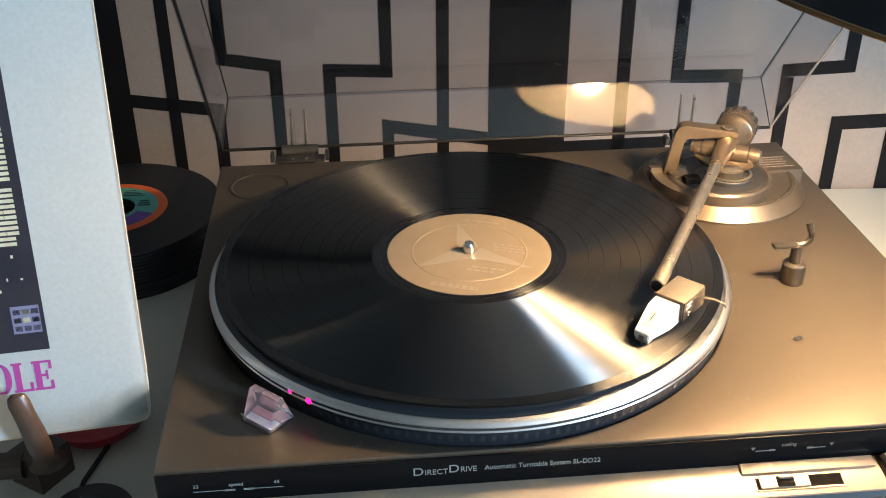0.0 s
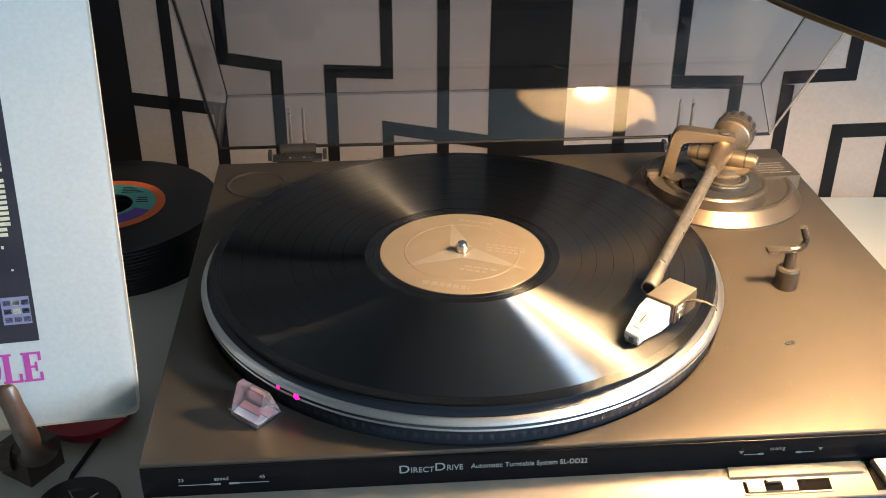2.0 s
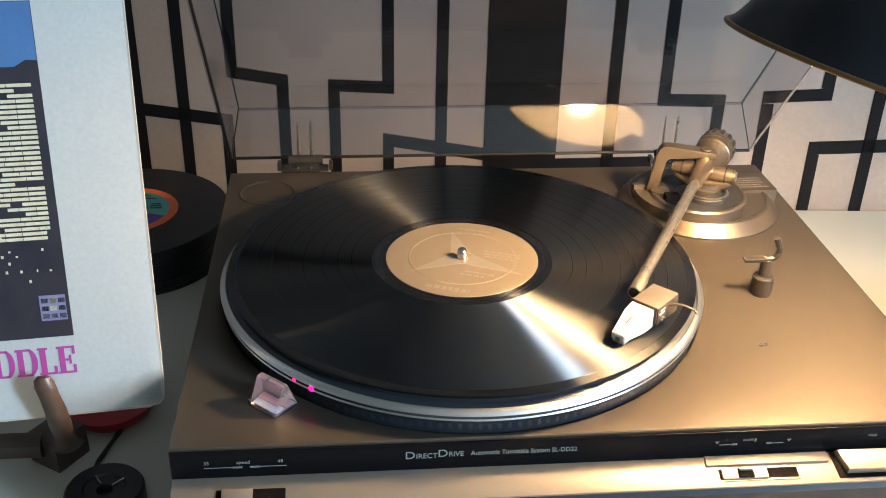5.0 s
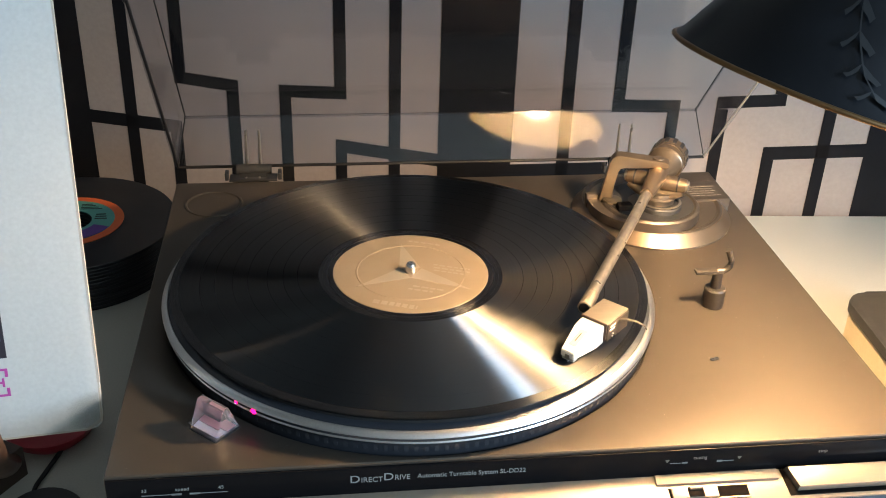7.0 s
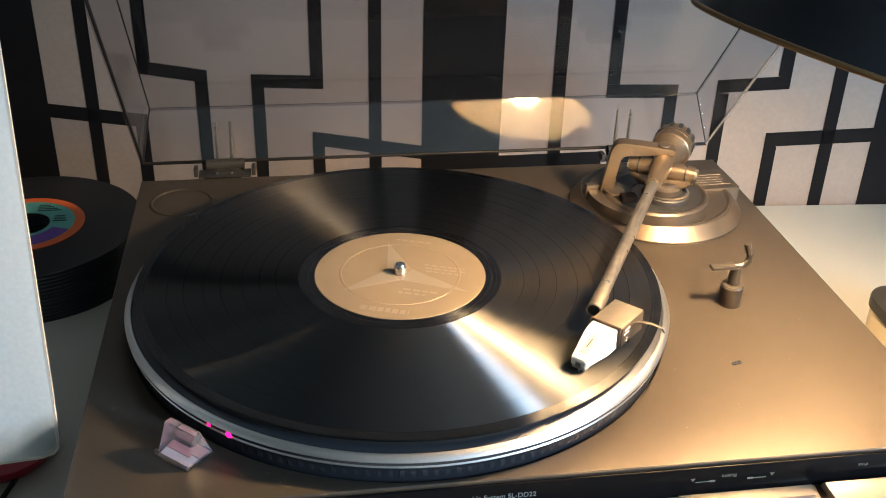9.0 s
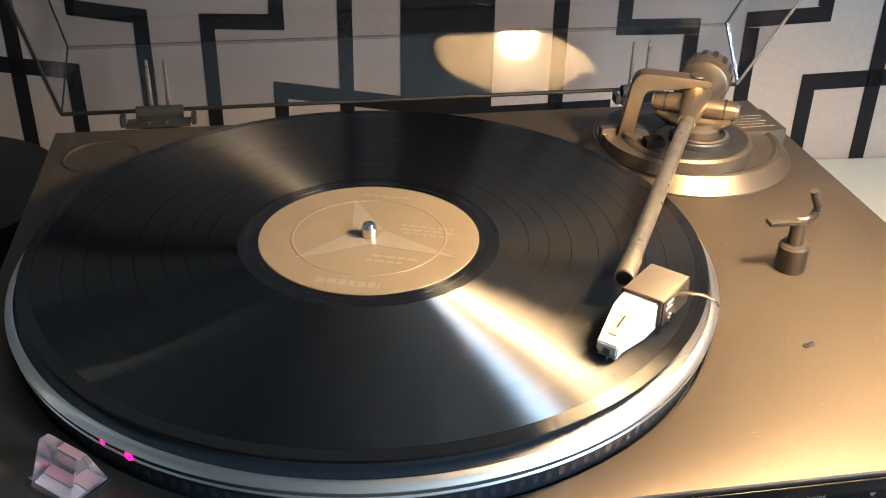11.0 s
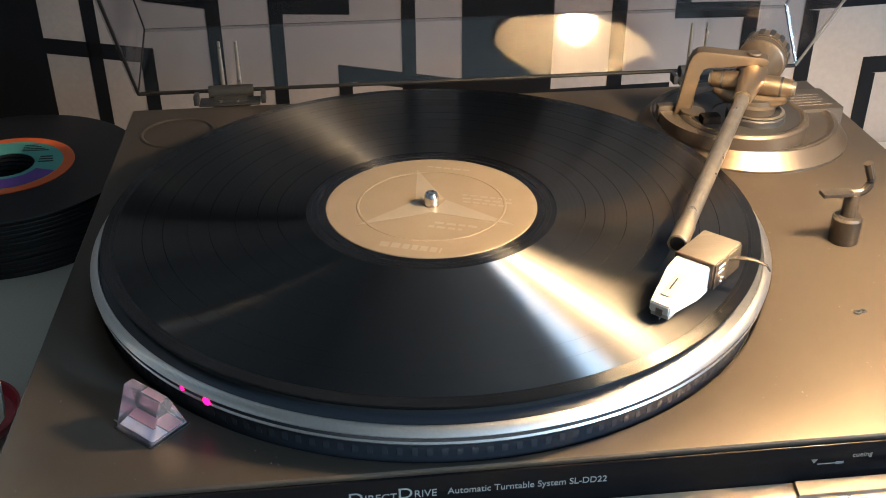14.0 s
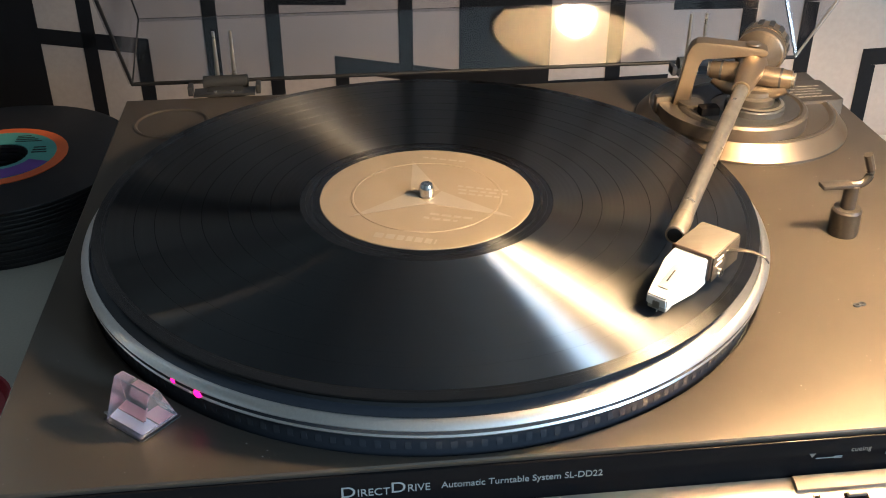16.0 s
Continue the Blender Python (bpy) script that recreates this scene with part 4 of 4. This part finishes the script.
# ---- stack of singles ----
SX, SY = -0.267, 0.229
N_S = 13
for i in range(N_S):
    z = TABLE_Z + 0.003 * i
    top = i == N_S - 1
    ox, oy = random.uniform(-0.0005, 0.0005), random.uniform(-0.0005, 0.0005)
    s = thing("single_record", (SX + ox, SY + oy, z), "black seven-inch single " + ("on top of the stack, teal and orange label" if top else "in a stack beside the record player"), "record", "stack of singles")
    part("disc", lathe([(0.019, z), (0.0872, z), (0.0875, z + 0.0005), (0.0875, z + 0.0024), (0.0872, z + 0.0029), (0.0860, z + 0.0029), (0.046, z + 0.0022), (0.019, z + 0.0022)], (SX + ox, SY + oy, 0), 96, close=False), M["vinyl_dull"], s)
    if top:
        zt = z + 0.0022
        o = part("label", lathe([(0.0375, zt), (0.0450, zt), (0.0450, zt + 0.0006), (0.0375, zt + 0.0006)], (SX, SY, 0), 96, close=False), M["orange"], s, "teal and orange paper label")
        part("label_centre", lathe([(0.0190, zt), (0.0375, zt), (0.0375, zt + 0.0007), (0.0190, zt + 0.0007)], (SX, SY, 0), 96, close=False), M["teal"], o)
        pts = [(0.0373 * math.cos(radians(k)), 0.0373 * math.sin(radians(k))) for k in range(-100, -19, 8)] + [(0.0235 * math.cos(radians(k)), 0.0235 * math.sin(radians(k))) for k in range(-20, -101, -8)]
        part("label_patch", slab(pts, 0.0002, Matrix.Translation((SX, SY, zt + 0.0008))), M["purple"], o, smooth=0)
        for k in range(4):
            bar(0.006, 0.021 + 0.0030 * k, 0.024 - 0.003 * k, 0.0220 + 0.0030 * k, Matrix.Translation((SX, SY, zt + 0.0008)), M["black"], o)
        for k in range(3):
            bar(0.021, 0.002 + 0.0040 * k, 0.031 - 0.001 * k, 0.0035 + 0.0040 * k, Matrix.Translation((SX, SY, zt + 0.0008)), M["black"], o)

# ---- album sleeve on its wooden easel ----
PHI, LEAN = radians(6), radians(11.6)
SR = Vector((math.cos(PHI), math.sin(PHI), 0))
SU = Vector((-math.sin(PHI) * math.sin(LEAN), math.cos(PHI) * math.sin(LEAN), math.cos(LEAN)))
SC = Vector((-0.183, -0.086, -0.027))
SLM = frame_of(SC, SR, SU)
SW = 0.312
sl = thing("album_sleeve", SC - SR * SW / 2, "white card album sleeve with a night skyline print, worn corner", "record sleeve")
outline = [(-SW, 0.0)] + [(-0.009, 0.0012), (-0.0035, 0.0022), (-0.0008, 0.0052), (0.0, 0.011)] + [(0.0, SW), (-SW, SW)]
part("card", slab(outline, 0.0034, SLM @ Matrix.Translation((0, 0, -0.0034)), 0.0006), M["sleeve"], sl)
part("worn_edge", slab([(-0.0012, 0.03), (0.0002, 0.03), (0.0002, SW), (-0.0006, SW)], 0.0036, SLM @ Matrix.Translation((0, 0, -0.0035))), M["sleeve_edge"], sl)
part("worn_edge", slab([(-SW, -0.0003), (-0.009, 0.0009), (-0.0004, 0.006), (-0.0004, 0.03), (-0.0010, 0.03), (-0.0016, 0.008), (-0.010, 0.0020), (-SW, 0.0008)], 0.0036, SLM @ Matrix.Translation((0, 0, -0.0035))), M["sleeve_edge"], sl)
def on_sleeve(u, v, w=0.0002):
    return SLM @ Matrix.Translation((u, v, w))
# shadow on the sleeve's lower corner, painted as a thin see-through patch
M["card_shadow"] = card_shadow_material(SLM @ Vector((-0.003, 0.008, 0)), 0.018)
part("corner_shadow", slab([(-0.034, 0.0022), (-0.009, 0.0026), (-0.0040, 0.0034), (-0.0018, 0.0062), (-0.0014, 0.034), (-0.034, 0.034)], 0.00012, on_sleeve(0, 0, 0.00005)), M["card_shadow"], sl, smooth=0)
PU = -0.0465
photo = part("printed_photo", slab([(-SW + 0.045, 0.050), (PU, 0.050), (PU, 0.2355), (-SW + 0.045, 0.2355)], 0.0002, on_sleeve(0, 0, 0)), M["night"], sl, "printed photograph of a lit city at night", smooth=0)
part("printed_sky", slab([(-SW + 0.046, 0.2020), (PU - 0.012, 0.2020), (PU - 0.006, 0.2055), (PU - 0.0003, 0.2050), (PU - 0.0003, 0.2352), (-SW + 0.046, 0.2352)], 0.0001, on_sleeve(0, 0, 0.0002)), M["sky"], photo, smooth=0)
rng = random.Random(5)
mesh_cache = {}
def lit(u, v, w, h, mat="lit"):
    key = (round(w, 4), round(h, 4), mat)
    if key not in mesh_cache:
        mesh_cache[key] = to_mesh("lit_window", slab([(0, 0), (key[0], 0), (key[0], key[1]), (0, key[1])], 0.0001), M[mat], 0)
    o = new("lit_window", mesh_cache[key])
    o.parent = photo
    o.matrix_basis = on_sleeve(u, v, 0.0003)
for r in range(31):
    v = 0.1075 + r * 0.0028
    u = PU - 0.0045 - (0.002 if r < 2 else 0)
    for k in range(4):
        w = rng.choice((0.0060, 0.0090, 0.0130))
        if rng.random() < (0.93 if k < 3 else 0.75):
            lit(u - w, v, w - 0.0003, 0.0018)
        u -= w
        if r < 9 and k > 1:
            break
for k in range(26):
    lit(PU - rng.uniform(0.006, 0.06), rng.choice((0.083, 0.086, 0.089, 0.094, 0.098, 0.101, 0.109, 0.113)), rng.choice((0.0008, 0.0012)), rng.choice((0.0010, 0.0016)))
lit(PU - 0.0160, 0.0600, 0.0140, 0.0150, "lavender")
for a in range(3):
    for b in range(3):
        lit(PU - 0.0150 + 0.0045 * a, 0.0612 + 0.0046 * b, 0.0036, 0.0028, "lit" if (a, b) in ((1, 1), (1, 2)) else "night")
LH_, ST, HL = 0.0166, 0.0032, 0.0013
def letter(ch, u, w):
    """One slab-serif capital: thick stem, thin arms, bracketed ends."""
    bm = bmesh.new()
    def stroke(x0, y0, x1, y1):
        box(((x0 + x1) / 2, (y0 + y1) / 2, 0.00012), (x1 - x0, y1 - y0, 0.00024), bm=bm)
    stroke(0.0011, 0.0, 0.0011 + ST, LH_)
    for y in (0.0, LH_ - HL):
        stroke(0.0, y, 0.0011, y + HL)
        stroke(0.0011 + ST, y, 0.0011 + ST + (0.0012 if (ch == "L" and y) else w - 0.0045 - ST if ch == "D" else w - 0.0011 - ST), y + HL)
    if ch != "D":
        stroke(w - 0.0016, HL, w, 0.0050)
    if ch == "E":
        stroke(w - 0.0016, LH_ - 0.0050, w, LH_ - HL)
        stroke(0.0011 + ST, LH_ / 2 - HL / 2, w - 0.0035, LH_ / 2 + HL / 2)
        stroke(w - 0.0035, LH_ / 2 - 0.0026, w - 0.0023, LH_ / 2 + 0.0026)
    if ch == "D":
        c, n_a = w - 0.0046, 14
        for k in range(n_a):
            q = []
            for kk in (k, k + 1):
                th = math.pi * kk / n_a - math.pi / 2
                q.append(((c + 0.0046 * math.cos(th), LH_ / 2 + LH_ / 2 * math.sin(th)), (c + 0.0014 * math.cos(th), LH_ / 2 + (LH_ / 2 - HL) * math.sin(th))))
            bm.faces.new([bm.verts.new((*p, 0.00024)) for p in (q[0][0], q[1][0], q[1][1], q[0][1])])
    bm.transform(on_sleeve(u, 0.0272, 0))
    part("letter", bm, M["magenta"], sl, smooth=0)
for ch, uu, ww in (("D", -0.0920, 0.0118), ("D", -0.0796, 0.0118), ("L", -0.0674, 0.0098), ("E", -0.0572, 0.0100)):
    letter(ch, uu, ww)

# easel: two feet with curved uprights and a rail between them
ea = thing("easel", (-0.32, -0.08, TABLE_Z), "dark wooden stand with curved brown pegs holding the sleeve", "stand")
for ex in (0.0, -0.186):
    EM = Matrix.Translation((-0.2616 + ex, -0.0498, TABLE_Z)) @ Matrix.Rotation(radians(58), 4, "Z")
    foot = [(-0.0130, -0.0120), (0.0125, -0.0125), (0.0120, 0.0120), (-0.0120, 0.0130)]
    part("foot", slab(foot, 0.0225, EM, 0.0018), M["darkwood"], ea)
    pegp = [(-0.2545, -0.0560, -0.0735), (-0.2510, -0.0680, -0.0655), (-0.2462, -0.0800, -0.0540), (-0.2430, -0.0910, -0.0410), (-0.2412, -0.0985, -0.0270), (-0.2415, -0.1010, -0.0150), (-0.2432, -0.1015, -0.0050), (-0.2450, -0.1008, 0.0025), (-0.2458, -0.1000, 0.0062), (-0.2460, -0.0992, 0.0075)]
    pegp = [(x + ex, y, z) for x, y, z in pegp]
    part("peg", sweep(pegp, [0.0112, 0.0106, 0.0082, 0.0058, 0.0064, 0.0060, 0.0055, 0.0057, 0.0046, 0.0024], 18, flat=0.62, across=(0.96, 0.28, 0)), M["brownwood"], ea, "polished brown curved peg")
part("rail", sweep([(-0.268, -0.058, -0.074), (-0.442, -0.058, -0.074)], 0.008, 12), M["darkwood"], ea)
part("back_leg", sweep([(-0.345, -0.056, -0.072), (-0.345, 0.035, TABLE_Z + 0.006)], 0.006, 10), M["darkwood"], ea)
part("back_rest", sweep([(-0.345, -0.060, -0.072), (-0.345, -0.018, 0.170)], 0.006, 10), M["darkwood"], ea)

# red dish behind the easel, black spool and a lead on the table
dish = thing("red_dish", (-0.238, -0.006, TABLE_Z), "shallow round red plastic dish on the table", "dish")
part("bowl", lathe([(0, TABLE_Z), (0.022, TABLE_Z), (0.028, TABLE_Z + 0.006), (0.030, TABLE_Z + 0.012), (0.0285, TABLE_Z + 0.012), (0.026, TABLE_Z + 0.007), (0, TABLE_Z + 0.003)], (-0.238, -0.006, 0), 64), M["red"], dish)
PX, PY = -0.2229, -0.0990
puck = thing("spool", (PX, PY, TABLE_Z), "black round plastic spool with two bright pins", "spool")
body = part("body", lathe([(0, TABLE_Z), (0.0225, TABLE_Z), (0.0235, TABLE_Z + 0.002), (0.0235, TABLE_Z + 0.013), (0.0220, TABLE_Z + 0.0150), (0.0130, TABLE_Z + 0.0150), (0.0120, TABLE_Z + 0.0135), (0.0050, TABLE_Z + 0.0130), (0.0046, TABLE_Z + 0.008), (0, TABLE_Z + 0.008)], (PX, PY, 0), 64), M["black"], puck)
for k in (35, 125):
    a = radians(k)
    part("pin", sweep([(PX + 0.005 * math.cos(a), PY + 0.005 * math.sin(a), TABLE_Z + 0.0140), (PX + 0.0125 * math.cos(a), PY + 0.0125 * math.sin(a), TABLE_Z + 0.0152)], 0.0006, 8), M["chrome"], puck)
lead = thing("lead", (-0.235, -0.07, TABLE_Z), "thin black lead lying on the table", "cable")
lp = [(-0.222, 0.006, TABLE_Z + 0.0025), (-0.228, -0.030, TABLE_Z + 0.0025), (-0.236, -0.060, TABLE_Z + 0.0025), (-0.238, -0.095, TABLE_Z + 0.0025), (-0.252, -0.140, TABLE_Z + 0.0025), (-0.270, -0.200, TABLE_Z + 0.0025)]
part("wire", sweep(lp, 0.0015, 8), M["rubber"], lead)

# ---- speckled box beside the player ----
bx = thing("box", (0.40, -0.06, TABLE_Z), "cream box with a speckled black lid and rounded corners", "box")
BXM = Matrix.Translation((0.3985, -0.075, 0)) @ Matrix.Rotation(radians(-3), 4, "Z")
part("body", slab(round_rect(0.150, 0.232, 0.018, 8), 0.047, BXM @ Matrix.Translation((0, 0, TABLE_Z))), M["boxside"], bx)
part("lid", slab(round_rect(0.153, 0.235, 0.019, 8), 0.008, BXM @ Matrix.Translation((0, 0, TABLE_Z + 0.047)), 0.002), M["boxtop"], bx)

# ---- desk lamp: wide black shade with a brass rim over the player ----
LC = Vector((0.210, -0.091, 0.1765))
TILT = Vector((0, 0, 1)).rotation_difference(Vector((0.29, 0.08, 1))).to_matrix().to_4x4()
LR = 0.0870
lamp = thing("desk_lamp", (0.455, -0.30, TABLE_Z), "black enamel lamp with a brass rim and pale leaf decoration", "lamp")
LAM = Matrix.Translation(LC) @ TILT
shade_prof = [(LR, 0.0), (0.083, 0.005), (0.077, 0.016), (0.066, 0.034), (0.051, 0.056), (0.038, 0.074), (0.028, 0.084)]
bm = lathe([(r, z) for r, z in shade_prof] + [(r - 0.0016, z - 0.0008) for r, z in shade_prof[::-1]], segs=96, m=LAM, close=False)
shade = part("shade", bm, M["shade"], lamp, "black enamel shade with leaf print")
inner = [(r - 0.0020, z - 0.0010) for r, z in shade_prof]
bm = lathe(inner + [(r - 0.0008, z - 0.0006) for r, z in inner[::-1]], segs=96, m=LAM, close=False)
part("shade_lining", bm, M["shade_in"], shade, "cream enamel inside of the shade")
bm = bmesh.new()
rp = [(LR + 0.0014 * math.cos(a), 0.0014 * math.sin(a)) for a in [2 * math.pi * k / 10 for k in range(10)]]
part("shade_rim", lathe(rp, segs=120, m=LAM, close=False), M["brass"], shade, "brass rolled rim")
part("cap", lathe([(0, 0.078), (0.029, 0.083), (0.029, 0.110), (0.022, 0.117), (0.012, 0.126), (0, 0.127)], segs=40, m=LAM), M["shade"], lamp)
BL = LAM @ Vector((0, 0, 0.026))
part("bulb", lathe([(0, -0.018), (0.009, -0.0160), (0.0155, -0.010), (0.018, -0.002), (0.017, 0.008), (0.013, 0.016), (0.010, 0.020), (0, 0.021)], BL, 32, m=TILT), M["bulb"], lamp, "glowing warm bulb")
part("bulb_socket", lathe([(0, 0.0215), (0.0125, 0.0215), (0.0125, 0.046), (0, 0.047)], BL, 32, m=TILT), M["shade_in"], lamp)
# leaf sprigs printed on the shade
def on_shade(az, s):
    """A place on the shade's outside: az round it, s from the rim (0) up to the top (1)."""
    k = s * (len(shade_prof) - 1)
    i = min(int(k), len(shade_prof) - 2)
    f = k - i
    r = shade_prof[i][0] * (1 - f) + shade_prof[i + 1][0] * f
    z = shade_prof[i][1] * (1 - f) + shade_prof[i + 1][1] * f
    return LAM @ Vector(((r + 0.0014) * math.cos(az), (r + 0.0014) * math.sin(az), z + 0.0012))
for a0 in (-130, -10, 110):
    run = [(radians(a0 + 26 * (k / 11.0) ** 1.4), 0.78 - 0.058 * k) for k in range(11)]
    for (a, s0), (b, s1) in zip(run, run[1:]):
        w = 0.006
        bm = bmesh.new()
        bm.faces.new([bm.verts.new(q) for q in (on_shade(a - w, s0), on_shade(a + w, s0), on_shade(b + w, s1), on_shade(b - w, s1))])
        part("printed_stem", bm, M["leaf"], shade)
    for k, (a, s0) in enumerate(run[1::2]):
        for sgn in (-1, 1):
            tip_a, tip_s = a + sgn * 0.085 + 0.03, s0 - 0.085
            mid_a, mid_s = (a + tip_a) / 2, (s0 + tip_s) / 2
            ring_pts = [(a, s0), (mid_a - 0.022, mid_s - 0.008), (tip_a - 0.026, tip_s + 0.016), (tip_a, tip_s), (tip_a + 0.024, tip_s + 0.022), (mid_a + 0.020, mid_s + 0.010)]
            bm = bmesh.new()
            bm.faces.new([bm.verts.new(on_shade(q, max(0.03, r))) for q, r in ring_pts])
            part("printed_leaf", bm, M["leaf"], shade)
stem_pts = [LAM @ Vector((0, 0, 0.125)), LAM @ Vector((0.005, -0.005, 0.155)), Vector((0.36, -0.24, 0.42)), Vector((0.445, -0.295, 0.34)), Vector((0.455, -0.300, 0.20)), Vector((0.455, -0.300, TABLE_Z + 0.015))]
part("stem", sweep(stem_pts, 0.0065, 12), M["shade"], lamp)
part("base", lathe([(0, TABLE_Z), (0.055, TABLE_Z), (0.055, TABLE_Z + 0.006), (0.045, TABLE_Z + 0.014), (0.012, TABLE_Z + 0.020), (0, TABLE_Z + 0.020)], (0.455, -0.300, 0), 48), M["shade"], lamp)
